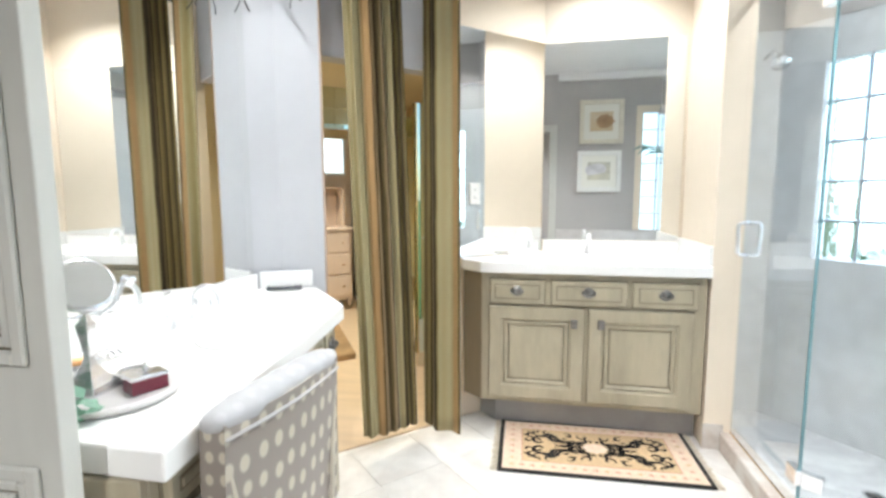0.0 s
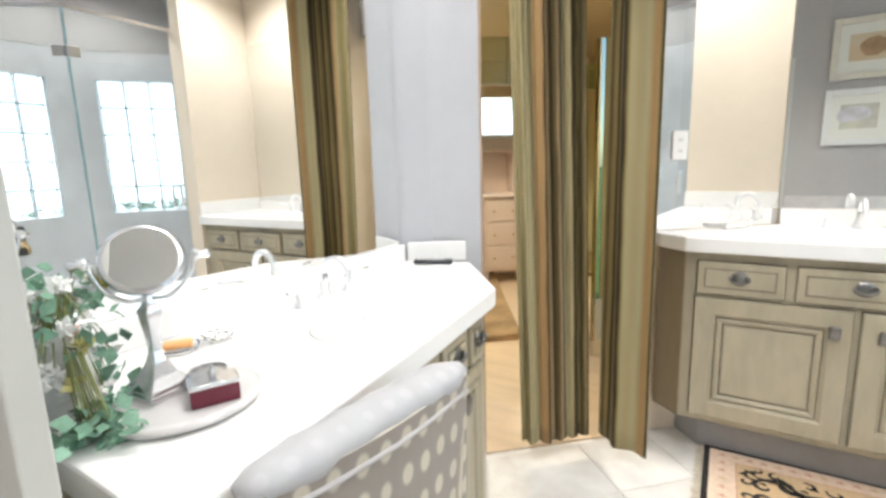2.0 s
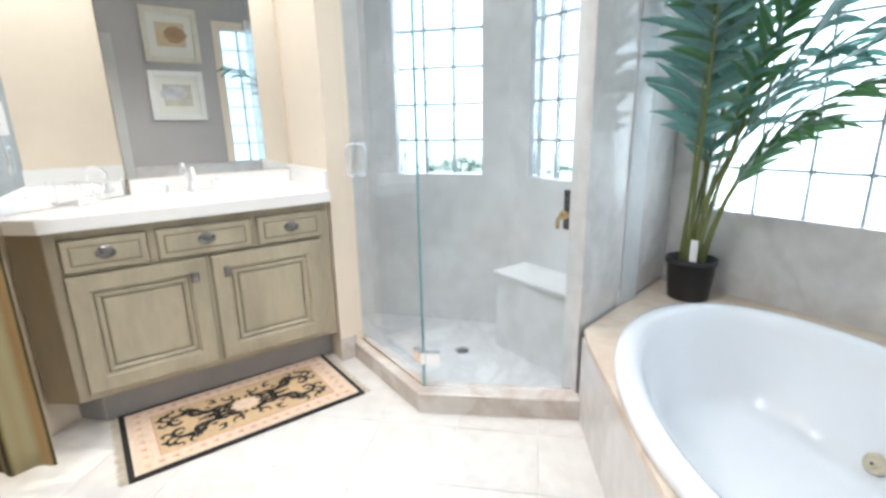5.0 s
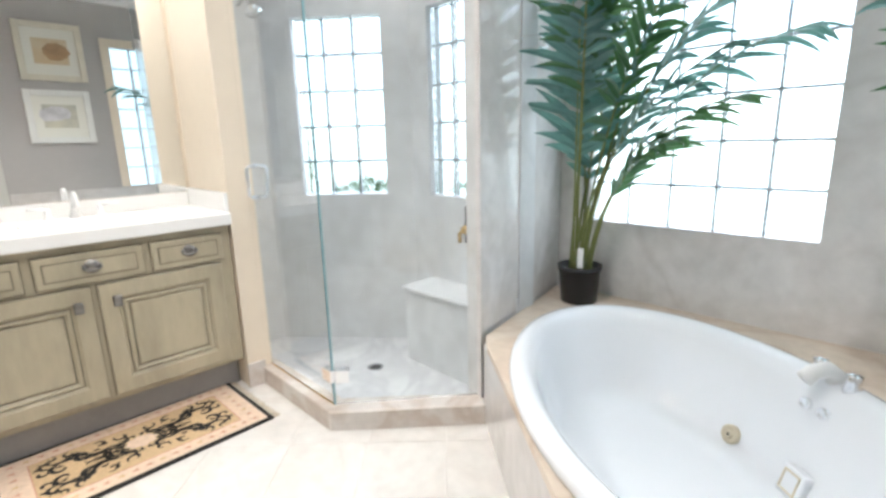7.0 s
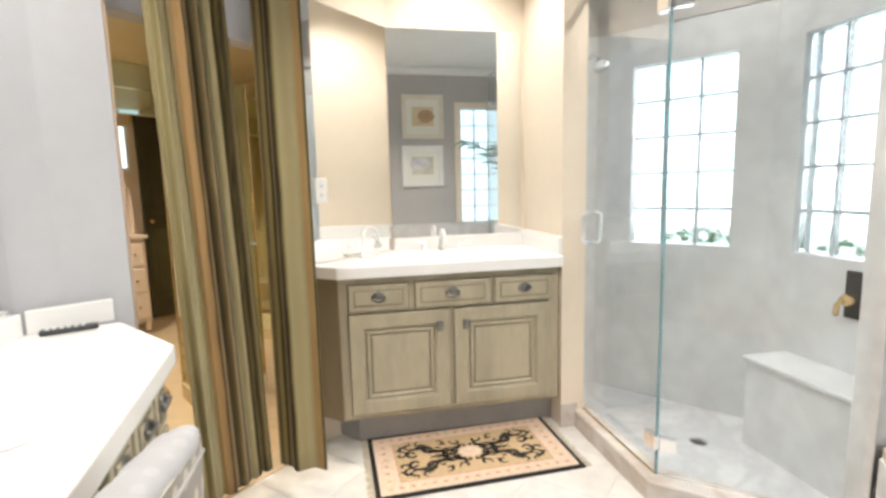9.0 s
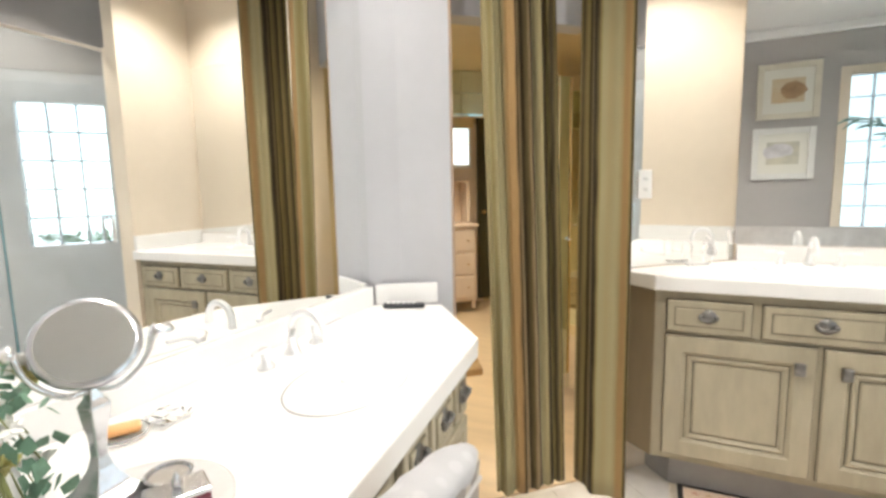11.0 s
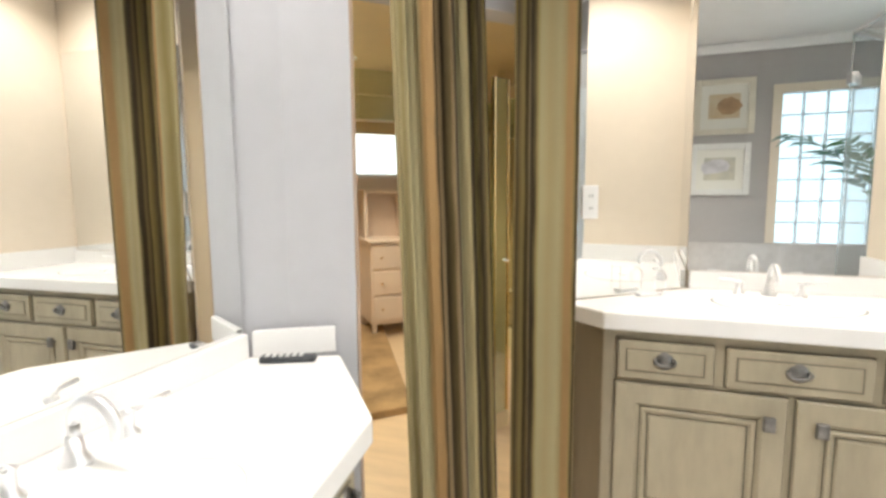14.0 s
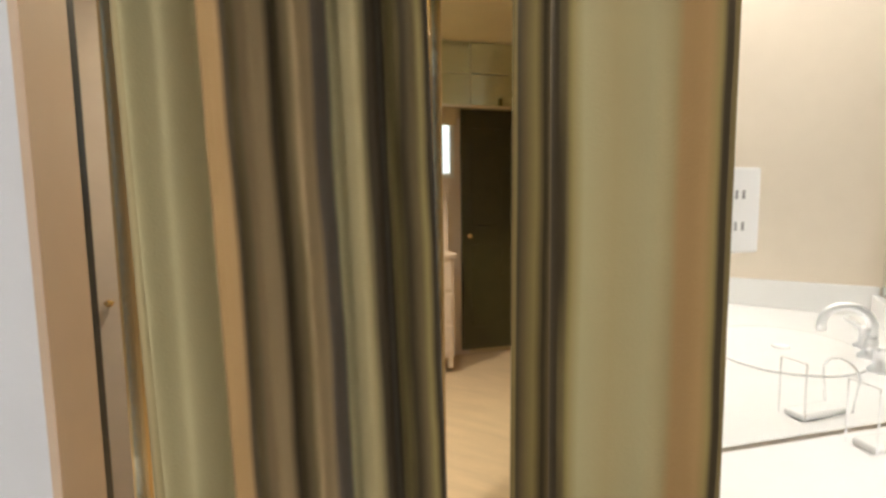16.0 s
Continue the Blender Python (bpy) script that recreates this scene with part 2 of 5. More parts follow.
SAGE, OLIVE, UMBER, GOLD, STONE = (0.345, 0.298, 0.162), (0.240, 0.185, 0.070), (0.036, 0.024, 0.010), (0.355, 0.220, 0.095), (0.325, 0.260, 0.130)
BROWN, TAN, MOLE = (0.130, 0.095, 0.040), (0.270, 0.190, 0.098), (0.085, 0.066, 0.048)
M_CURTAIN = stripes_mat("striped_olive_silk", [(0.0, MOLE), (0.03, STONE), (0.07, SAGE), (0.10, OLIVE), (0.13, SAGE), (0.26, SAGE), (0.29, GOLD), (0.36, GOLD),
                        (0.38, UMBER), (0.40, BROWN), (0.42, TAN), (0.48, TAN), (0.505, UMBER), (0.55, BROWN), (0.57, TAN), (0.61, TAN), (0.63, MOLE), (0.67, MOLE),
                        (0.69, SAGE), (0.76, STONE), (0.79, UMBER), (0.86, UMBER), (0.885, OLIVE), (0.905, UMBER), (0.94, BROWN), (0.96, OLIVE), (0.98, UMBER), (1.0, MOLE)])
# Umber and brown bands partly paint fold shadow, the last one back-side shade.
M_CURTAINB = stripes_mat("olive_silk_fold_shaded", [(0.0, BROWN), (0.05, OLIVE), (0.08, UMBER), (0.13, BROWN), (0.18, OLIVE), (0.22, UMBER), (0.27, BROWN), (0.33, OLIVE), (0.36, UMBER), (0.40, BROWN), (0.43, UMBER), (0.48, UMBER), (0.51, OLIVE), (0.55, SAGE),
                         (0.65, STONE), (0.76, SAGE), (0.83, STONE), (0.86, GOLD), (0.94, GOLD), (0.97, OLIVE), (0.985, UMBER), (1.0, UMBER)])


def dots_mat(name, base, dot, own=True):
    m, nt, b = nodes_of(name)
    uv = nt.nodes.new("ShaderNodeUVMap")
    vor = nt.nodes.new("ShaderNodeTexVoronoi")
    vor.inputs["Scale"].default_value, vor.inputs["Randomness"].default_value = 25.0, 0.15
    nt.links.new((uv if own else nt.nodes.new("ShaderNodeTexCoord")).outputs[0 if own else 3], vor.inputs["Vector"])
    ramp = nt.nodes.new("ShaderNodeValToRGB")
    e = ramp.color_ramp.elements
    e[0].position, e[0].color = 0.22, (*dot, 1)
    e[1].position, e[1].color = 0.33, (*base, 1)
    nt.links.new(vor.outputs["Distance"], ramp.inputs[0])
    nt.links.new(ramp.outputs[0], b.inputs["Base Color"])
    b.inputs["Roughness"].default_value = 0.6
    b.inputs["Sheen Weight"].default_value = 0.2
    return m


M_DOTS = dots_mat("taupe_fabric_with_pale_dots", (0.26, 0.225, 0.195), (0.52, 0.47, 0.38))


M_ROLL = dots_mat("pale_dotted_satin", (0.42, 0.415, 0.42), (0.46, 0.455, 0.46), False)


def glow_mat(name, col, power):
    m, nt, b = nodes_of(name)
    b.inputs["Emission Color"].default_value = (*col, 1)
    b.inputs["Emission Strength"].default_value = power
    b.inputs["Base Color"].default_value = (0.8, 0.8, 0.8, 1)
    return m


M_GLOW = glow_mat("lit_lamp_lens", (1.0, 0.9, 0.75), 12)

# ---------------------------------------------------------------- mesh helpers


def mesh_object(name, bm, material, parent=None, label="", smooth=False, matrix=None):
    me = bpy.data.meshes.new(name)
    bmesh.ops.recalc_face_normals(bm, faces=bm.faces)
    bm.to_mesh(me)
    bm.free()
    if smooth:
        me.polygons.foreach_set("use_smooth", [True] * len(me.polygons))
    me.materials.append(material)
    ob = new(name, me)
    if parent is not None:
        ob.parent = parent
    if matrix is not None:
        ob.matrix_basis = matrix
    if label:
        ob["label"] = label
    return ob


def part(name, bm, material, parent, label="", smooth=False):
    return mesh_object(name, bm, material, parent, label, smooth)


def thing(name, label, category, m=None, group=""):
    ob = new(name)
    if m is not None:
        ob.matrix_basis = m
    return tagged(ob, label, category, group)


def box(x0, y0, z0, x1, y1, z1, bev=0.0, seg=2, bm=None):
    bm = bm or bmesh.new()
    r = bmesh.ops.create_cube(bm, size=1.0)
    vs = r["verts"]
    for v in vs:
        v.co = Vector((x0 + (v.co.x + 0.5) * (x1 - x0), y0 + (v.co.y + 0.5) * (y1 - y0), z0 + (v.co.z + 0.5) * (z1 - z0)))
    if bev:
        es = list({e for v in vs for e in v.link_edges})
        bmesh.ops.bevel(bm, geom=es, offset=bev, segments=seg, affect="EDGES", profile=0.5)
    return bm


def prism(pts, z0, z1, bev=0.0, bm=None, seg=2):
    """An upright block over a plan outline."""
    bm = bm or bmesh.new()
    lo = [bm.verts.new((x, y, z0)) for x, y in pts]
    hi = [bm.verts.new((x, y, z1)) for x, y in pts]
    n = len(pts)
    fs = [bm.faces.new(lo[::-1]), bm.faces.new(hi)]
    for i in range(n):
        fs.append(bm.faces.new((lo[i], lo[(i + 1) % n], hi[(i + 1) % n], hi[i])))
    if bev:
        es = [e for e in bm.edges if all(v in hi or v in lo for v in e.verts)]
        bmesh.ops.bevel(bm, geom=es, offset=bev, segments=seg, affect="EDGES", profile=0.5)
    return bm


def lathe(profile, n=32, bm=None, at=(0, 0, 0), sx=1.0, sy=1.0):
    """A turned shape from (radius, height) pairs."""
    bm = bm or bmesh.new()
    rings = []
    for r, z in profile:
        rings.append([bm.verts.new((at[0] + sx * r * math.cos(2 * math.pi * i / n), at[1] + sy * r * math.sin(2 * math.pi * i / n), at[2] + z)) for i in range(n)])
    for a, b in zip(rings, rings[1:]):
        for i in range(n):
            bm.faces.new((a[i], a[(i + 1) % n], b[(i + 1) % n], b[i]))
    if profile[0][0] > 1e-4:
        bm.faces.new(rings[0][::-1])
    if profile[-1][0] > 1e-4:
        bm.faces.new(rings[-1])
    bmesh.ops.remove_doubles(bm, verts=bm.verts, dist=1e-5)
    return bm


def tube(points, radius, n=8, bm=None, taper=1.0):
    """A round bar along a line of points."""
    bm = bm or bmesh.new()
    pts = [Vector(p) for p in points]
    rings = []
    side = None
    for i, p in enumerate(pts):
        d = (pts[min(i + 1, len(pts) - 1)] - pts[max(i - 1, 0)]).normalized()
        if side is None:
            side = d.orthogonal().normalized()
        side = (side - d * side.dot(d)).normalized()
        up = d.cross(side)
        r = radius * (1 + (taper - 1) * i / max(1, len(pts) - 1))
        rings.append([bm.verts.new(p + (side * math.cos(2 * math.pi * k / n) + up * math.sin(2 * math.pi * k / n)) * r) for k in range(n)])
    for a, b in zip(rings, rings[1:]):
        for k in range(n):
            bm.faces.new((a[k], a[(k + 1) % n], b[(k + 1) % n], b[k]))
    bm.faces.new(rings[0][::-1])
    bm.faces.new(rings[-1])
    return bm


def arc(c, r, a0, a1, n, ax1, ax2):
    c, ax1, ax2 = Vector(c), Vector(ax1), Vector(ax2)
    return [c + ax1 * r * math.cos(radians(a0 + (a1 - a0) * i / n)) + ax2 * r * math.sin(radians(a0 + (a1 - a0) * i / n)) for i in range(n + 1)]


def ring_frame(x0, z0, x1, z1, w, y0, y1, bm=None, lip=0.0):
    """A rectangular frame of width w in the x-z plane with mitred corners, from y0 (front) to y1; lip slopes its inner edge back."""
    bm = bm or bmesh.new()
    o = [(x0, z0), (x1, z0), (x1, z1), (x0, z1)]
    i = [(x0 + w, z0 + w), (x1 - w, z0 + w), (x1 - w, z1 - w), (x0 + w, z1 - w)]
    e = 0.003
    oc = [(x0 + e, z0 + e), (x1 - e, z0 + e), (x1 - e, z1 - e), (x0 + e, z1 - e)]
    ic = [(x0 + w - e - lip, z0 + w - e - lip), (x1 - w + e + lip, z0 + w - e - lip), (x1 - w + e + lip, z1 - w + e + lip), (x0 + w - e - lip, z1 - w + e + lip)]
    loops = [[bm.verts.new((x, y, z)) for x, z in pts] for pts, y in ((o, y1), (o, y0 + e), (oc, y0), (ic, y0), (i, y0 + e + lip * 0.6), (i, y1))]
    for a, c in zip(loops, loops[1:] + loops[:1]):
        for k in range(4):
            bm.faces.new((a[k], a[(k + 1) % 4], c[(k + 1) % 4], c[k]))
    return bm


def setting(name, bm, material, label="", category="", parent=None, smooth=False):
    ob = mesh_object(name, bm, material, parent, smooth=smooth)
    return tagged(ob, label, category, kind="structure")


def line_pose(p, q, z=0.0):
    """A local frame at p: x runs to q, y to the left of that way, z up."""
    return pose(p[0], p[1], z, 0, 0, math.degrees(math.atan2(q[1] - p[1], q[0] - p[0])))


def wall_run(name, p, q, z0, z1, thick, material, label, holes=(), side=1):
    """A wall from p to q with its face on the line and its thickness to the left (side 1) or right (-1); holes: (s0, s1, z0, z1)."""
    L = math.dist(p, q)
    bm = bmesh.new()
    xs = sorted({0.0, L, *[h[0] for h in holes], *[h[1] for h in holes]})
    for a, b in zip(xs, xs[1:]):
        cuts = sorted([(h[2], h[3]) for h in holes if h[0] <= a + 1e-6 and h[1] >= b - 1e-6])
        z = z0
        for c0, c1 in cuts + [(z1, z1)]:
            if c0 - z > 1e-4:
                box(a, min(0, side * thick), z, b, max(0, side * thick), c0, bm=bm)
            z = c1
    bmesh.ops.remove_doubles(bm, verts=bm.verts, dist=1e-5)
    ob = mesh_object(name, bm, material, matrix=line_pose(p, q))
    return tagged(ob, label, "wall", kind="structure")


# ---------------------------------------------------------------- plan
BACK = 3.13                       # wall behind the far vanity
KX = 0.15                         # where the slanted wall meets it
J1, J2 = (-0.857, 2.206), (-0.375, 2.648)   # doorway in the slanted wall
M1, M0 = (-1.125, 2.04), (-1.088, 0.74)      # mirror wall of the near vanity
XR = 0.96                         # side wall of the alcove
ENTRY = -0.14                     # wall with the entrance and the pictures
WEST = 2.45                       # window wall of the tub
DIV = (1.575, 1.545)              # free end of the wall between tub and shower

# floor: tiles laid on a bed
setting("floor", box(-1.6, ENTRY - 0.058, -0.12, 2.6, 3.3, -0.0035), M_GROUT, "pale grout bed under the cream floor tiles", "floor")
setting("ceiling", box(-1.6, ENTRY - 0.2, CEIL, 2.7, 3.4, CEIL + 0.1), M_CEIL, "plain white painted ceiling", "ceiling")

wall_run("wall_north", (KX - 0.03, BACK), (1.10, BACK), 0, CEIL, 0.12, M_CREAM, "cream painted wall behind the far vanity")
wall_run("wall_slanted", J2, (KX, BACK), 0, CEIL, 0.12, M_CREAM, "slanted cream wall beside the curtained doorway")
SETB = Vector((-0.676, 0.737)) * 0.10
wall_run("door_header", (J1[0] + SETB.x - 0.05, J1[1] + SETB.y - 0.046), (J2[0] + SETB.x, J2[1] + SETB.y), 1.93, CEIL, 0.10, M_GREY, "grey wall above the curtained doorway")
JX = Vector((-0.79, 0.61))        # way of the jamb into the closet
J3 = (J1[0] + 0.17 * JX.x, J1[1] + 0.17 * JX.y)
setting("door_jamb", prism([(J1[0] + 0.003, J1[1] - 0.001), (J1[0] + 0.009, J1[1] + 0.005), (J3[0] + 0.006, J3[1] + 0.006), J3], 0, CEIL), M_JAMB, "warm tan jamb of the curtained doorway", "trim")
setting("jamb_edge", prism([(J3[0] + 0.007, J3[1] + 0.007), (J3[0] + 0.010, J3[1] + 0.003), (J3[0] - 0.004, J3[1] + 0.018), (J3[0] - 0.010, J3[1] + 0.013)], 0, CEIL), M_BLACK, "thin black metal edge behind the jamb", "trim")
BEND = (-1.030, 2.124)
setting("wall_end", prism([M1, BEND, J1, J3, (M1[0] - 0.05, M1[1] + 0.22)], 0, CEIL), M_GREY, "pale blue-grey wall at the end of the near vanity, bent once", "wall")
wall_run("wall_west", M0, M1, 0, CEIL, 0.12, M_GREY, "grey wall that carries the near vanity mirror")
setting("wall_alcove_side", prism([(XR, 2.605), (1.06, 2.605), (1.06, BACK), (XR, BACK)], 0, CEIL), M_CREAM, "cream painted return wall beside the far vanity", "wall")
wall_run("wall_near_stub", (-0.76, 0.74), (-1.2, 0.74), 0, CEIL, 0.03, M_GREY, "short grey wall at the near end of the vanity", side=1)
wall_run("wall_south", (WEST + 0.1, ENTRY), (-1.2, ENTRY), 0, CEIL, 0.12, M_TAUPE, "taupe grey wall with two pictures and the entrance", holes=[(2.28, 3.13, 0.0, 2.05), (0.25, 1.18, 0.84, 2.26)])
wall_run("wall_near_end", (-1.285, ENTRY - 0.1), (-1.285, 0.74), 0, CEIL, 0.10, M_TAUPE, "taupe grey wall behind the open door")
SILL, HEAD = 0.80, 2.22
wall_run("wall_east", (WEST, ENTRY), (WEST, 1.85), 0, CEIL, 0.14, M_MARBLE, "pale marble wall with a glass block window over the tub", side=-1,
         holes=[(0.52 - ENTRY, 1.52 - ENTRY, SILL, HEAD)])
setting("wall_divider", prism([DIV, (WEST, 1.70), (WEST, 1.80), (DIV[0] + 0.02, 1.645)], 0.0, 2.28, 0.006), M_MARBLE, "pale veined marble wall between tub and shower", "wall")
# shower walls
S1, S2, S3 = (1.93, 1.60), (1.93, 2.36), (1.38, 3.02)
S4 = (1.06, 3.02)
WZ0, WZ1 = 0.94, 1.92
wall_run("wall_shower_east", S1, S2, 0, CEIL, 0.12, M_SHOWER, "grey stone shower wall with a glass block window", side=-1, holes=[(0.13, 0.615, WZ0, WZ1)])
LB = math.dist(S2, S3)
wall_run("wall_shower_slanted", S2, S3, 0, CEIL, 0.12, M_SHOWER, "slanted grey stone shower wall with a glass block window", side=-1, holes=[(0.155, 0.655, WZ0, WZ1)])
wall_run("wall_shower_north", S3, S4, 0, CEIL, 0.10, M_SHOWER, "grey stone shower back wall", side=-1)
setting("wall_shower_side", box(1.062, 2.63, 0, 1.072, 3.03, CEIL), M_SHOWER, "stone lining on the shower side of the return wall", "wall")
setting("shower_floor", prism([(1.08, 1.99), (1.6, 1.57), (1.93, 1.6), (1.93, 2.36), (1.38, 3.02), (1.07, 3.02)], -0.005, 0.035), M_SHFLOOR, "pale stone shower floor", "floor")
for nm, p, q in (("wall_shower_upper_a", S1, S2), ("wall_shower_upper_b", S2, S3), ("wall_shower_upper_c", S3, S4)):
    wall_run(nm, p, q, 2.12, CEIL, 0.004, M_TAUPE, "grey paint above the shower stone")
curb_out = [(1.062, 2.66), (1.035, 2.60), (1.034, 1.954), (1.545, 1.49)]
curb_in = [(1.62, 1.575), (1.135, 2.015), (1.135, 2.66)]
setting("shower_curb", prism(curb_out + curb_in, -0.01, 0.092, 0.008), M_CURB, "cream marble curb round the shower", "curb")

# ---------------------------------------------------------------- mirrors
back_mirror = thing("wall_mirror", "large frameless mirror above the far vanity", "mirror")
part("pane", box(KX + 0.004, BACK - 0.008, 1.00, XR - 0.02, BACK - 0.002, 2.160), M_MIRROR, back_mirror)
sl = line_pose(J1, (KX, BACK))
LS = math.dist(J1, (KX, BACK))
side_mirror = thing("wall_mirror", "frameless mirror on the slanted wall with an outlet set in it", "mirror", sl)
part("pane", box(math.dist(J1, J2) + 0.06, -0.008, 0.928, LS - 0.006, -0.002, 2.160), M_MIRROR, side_mirror)
LW = math.dist(M0, M1)
near_mirror = thing("wall_mirror", "wide frameless mirror behind the near vanity", "mirror", line_pose(M0, M1))
part("pane", box(0.02, -0.010, 0.90, LW - 0.012, -0.003, 2.6), M_MIRROR, near_mirror)

# ---------------------------------------------------------------- vanity units


def raised_panel(parent, x0, z0, x1, z1, y, name="door", rail=0.075, label=""):
    """A glazed raised-panel front in the plane y, facing -y: stiles and rails, a moulded groove and a raised field."""
    t = 0.02
    front = part(name, ring_frame(x0, z0, x1, z1, rail, y, y + t, lip=0.010), M_CAB, parent, label)
    part("groove", box(x0 + rail - 0.002, y + 0.013, z0 + rail - 0.002, x1 - rail + 0.002, y + t - 0.001, z1 - rail + 0.002), M_GLAZE_SHADE, front)
    # Dark strip round the front: glaze line and gap shadow in one colour.
    part("reveal", box(x0 - 0.004, y + 0.0155, z0 - 0.004, x1 + 0.004, y + 0.0194, z1 + 0.004), M_GLAZE_SHADE, front)
    m = 0.005
    ix0, iz0, ix1, iz1 = x0 + rail + m, z0 + rail + m, x1 - rail - m, z1 - rail - m
    w = 0.018
    part("moulding", ring_frame(ix0, iz0, ix1, iz1, w, y + 0.002, y + 0.016, lip=0.006), M_CAB, front)
    part("field", box(ix0 + w + 0.006, y + 0.006, iz0 + w + 0.006, ix1 - w - 0.006, y + 0.018, iz1 - w - 0.006, 0.006, 2), M_CAB, front)
    return front


def drawer_front(parent, x0, z0, x1, z1, y):
    front = part("drawer", box(x0, y, z0, x1, y + 0.02, z1, 0.005, 2), M_CAB, parent)
    # Glaze line that also paints the shadow gap round the drawer.
    part("reveal", box(x0 - 0.004, y + 0.0155, z0 - 0.004, x1 + 0.004, y + 0.0194, z1 + 0.004), M_GLAZE_SHADE, front)
    part("groove", box(x0 + 0.024, y - 0.0012, z0 + 0.024, x1 - 0.024, y + 0.004, z1 - 0.024), M_GLAZE_SHADE, front)
    part("field", box(x0 + 0.029, y - 0.005, z0 + 0.029, x1 - 0.029, y + 0.004, z1 - 0.029, 0.003, 2), M_CAB, front)
    return front


def knob(parent, x, y, z):
    bm = box(x - 0.017, y - 0.030, z - 0.024, x + 0.017, y - 0.012, z + 0.024, 0.006, 2)
    tube([(x, y - 0.014, z), (x, y + 0.002, z)], 0.006, 10, bm)
    part("handle", bm, M_DKPEWTER, parent, "small rectangular dark pewter knob", True)


def pull(parent, x, y, z):
    bm = lathe([(0.001, 0.0), (0.030, 0.001), (0.028, 0.006), (0.001, 0.008)], 20)
    bmesh.ops.transform(bm, matrix=pose(x, y, z, 90), verts=bm.verts)
    tube([Vector((x - 0.026, y - 0.006, z + 0.006)), *arc((x, y - 0.016, z), 0.030, 180, 360, 8, (1, 0, 0), (0, -0.3, 0.55)), Vector((x + 0.026, y - 0.006, z + 0.006))], 0.0065, 8, bm)
    part("handle", bm, M_DKPEWTER, parent, "dark pewter bail pull", True)


def far_vanity():
    F, T = 2.606, 2.626
    v = thing("vanity_cabinet", "sage-cream glazed vanity cabinet with two doors and three drawers", "vanity")
    x0, x1 = -0.158, 0.952
    part("body", prism([(x0, T), (x1, T), (x1, BACK - 0.012), (KX - 0.02, BACK - 0.012), (-0.262, 2.795), (-0.262, 2.712)], 0.16, 0.866, 0.003), M_CAB, v)
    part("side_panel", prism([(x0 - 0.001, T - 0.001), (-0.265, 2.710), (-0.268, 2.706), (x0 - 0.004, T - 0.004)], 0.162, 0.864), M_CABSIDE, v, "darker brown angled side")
    # Darkened plinth stands in for the shaded floor below the cabinet.
    part("toe_kick", prism([(x0 + 0.07, 2.72), (x1, 2.72), (x1, BACK - 0.02), (KX, BACK - 0.02), (-0.20, 2.84)], 0.0, 0.16), M_PLINTH, v, "recessed grey stone plinth, its colour darkened for the shade under the cabinet")
    for a, b in ((-0.118, 0.370), (0.394, 0.892)):
        d = raised_panel(v, a, 0.192, b, 0.686, F)
        knob(d, b - 0.052 if a < 0 else a + 0.058, F, 0.612)
    for a, b in ((-0.114, 0.168), (0.204, 0.574), (0.606, 0.908)):
        d = drawer_front(v, a, 0.704, b, 0.829, F)
        pull(d, (a + b) / 2, F, 0.772)
    # worktop with its splashes
    top = thing("worktop", "thick white solid-surface vanity top, brightly lit", "worktop")
    part("slab", prism([(x0 - 0.004, 2.582), (XR - 0.002, 2.582), (XR - 0.002, BACK - 0.011), (KX + 0.006, BACK - 0.011), (-0.286, 2.716), (-0.262, 2.664)], 0.867, 0.926, 0.006), M_COUNTER, top)
    part("backsplash", box(KX + 0.012, BACK - 0.03, 0.926, XR - 0.022, BACK - 0.010, 0.998, 0.003), M_COUNTER, top)
    part("side_splash", box(XR - 0.021, 2.60, 0.926, XR - 0.002, BACK - 0.011, 1.02, 0.003), M_COUNTER, top)
    # basin rim and tap
    basin = thing("wash_basin", "white oval basin set in the far vanity top", "basin")
    bm = lathe([(0.217, 0.0), (0.222, 0.001), (0.214, 0.0022), (0.20, 0.0018), (0.185, 0.001), (0.0005, 0.0008)], 40, at=(0.42, 2.86, 0.9265), sy=0.78)
    part("bowl", bm, M_COUNTER, basin, smooth=True)
    part("drain", lathe([(0.020, 0.0), (0.020, 0.003), (0.014, 0.004), (0.001, 0.0035)], 20, at=(0.42, 2.86, 0.9273)), M_WHITE, basin, "small white drain", True)
    tap(0.42, 3.03, 0.926, 180, "far")


def tap(x, y, z, turn, where):
    f = thing("tap", "polished chrome gooseneck tap with two lever handles", "tap", pose(x, y, z, 0, 0, turn))
    bm = lathe([(0.026, 0.0), (0.026, 0.008), (0.016, 0.02), (0.012, 0.05)], 20)
    tube([(0, 0, 0.04), (0, 0, 0.072), *arc((0, 0.046, 0.072), 0.046, 180, 0, 12, (0, 1, 0), (0, 0, 1)), (0, 0.092, 0.055)], 0.010, 12, bm)
    part("spout", bm, M_TAPS, f, smooth=True)
    for s in (-0.10, 0.10):
        bm = lathe([(0.022, 0.0), (0.022, 0.006), (0.012, 0.016), (0.011, 0.040), (0.015, 0.048), (0.001, 0.056)], 18, at=(s, 0, 0))
        tube([(s, 0, 0.046), (s * 1.25, 0.02, 0.056), (s * 1.7, 0.03, 0.058)], 0.006, 8, bm)
        part("handle", bm, M_TAPS, f, smooth=True)


far_vanity()

# near vanity: a local frame with x along the counter's front to its far corner, y towards the mirror
FC = (-0.600, 1.805)
FN = (-0.457, 0.625)
NV = line_pose(FN, FC, 0.0)
NLEN = math.dist(FC, FN)


def to_near(p):
    q = NV.inverted() @ Vector((p[0], p[1], 0))
    return (q.x, q.y)


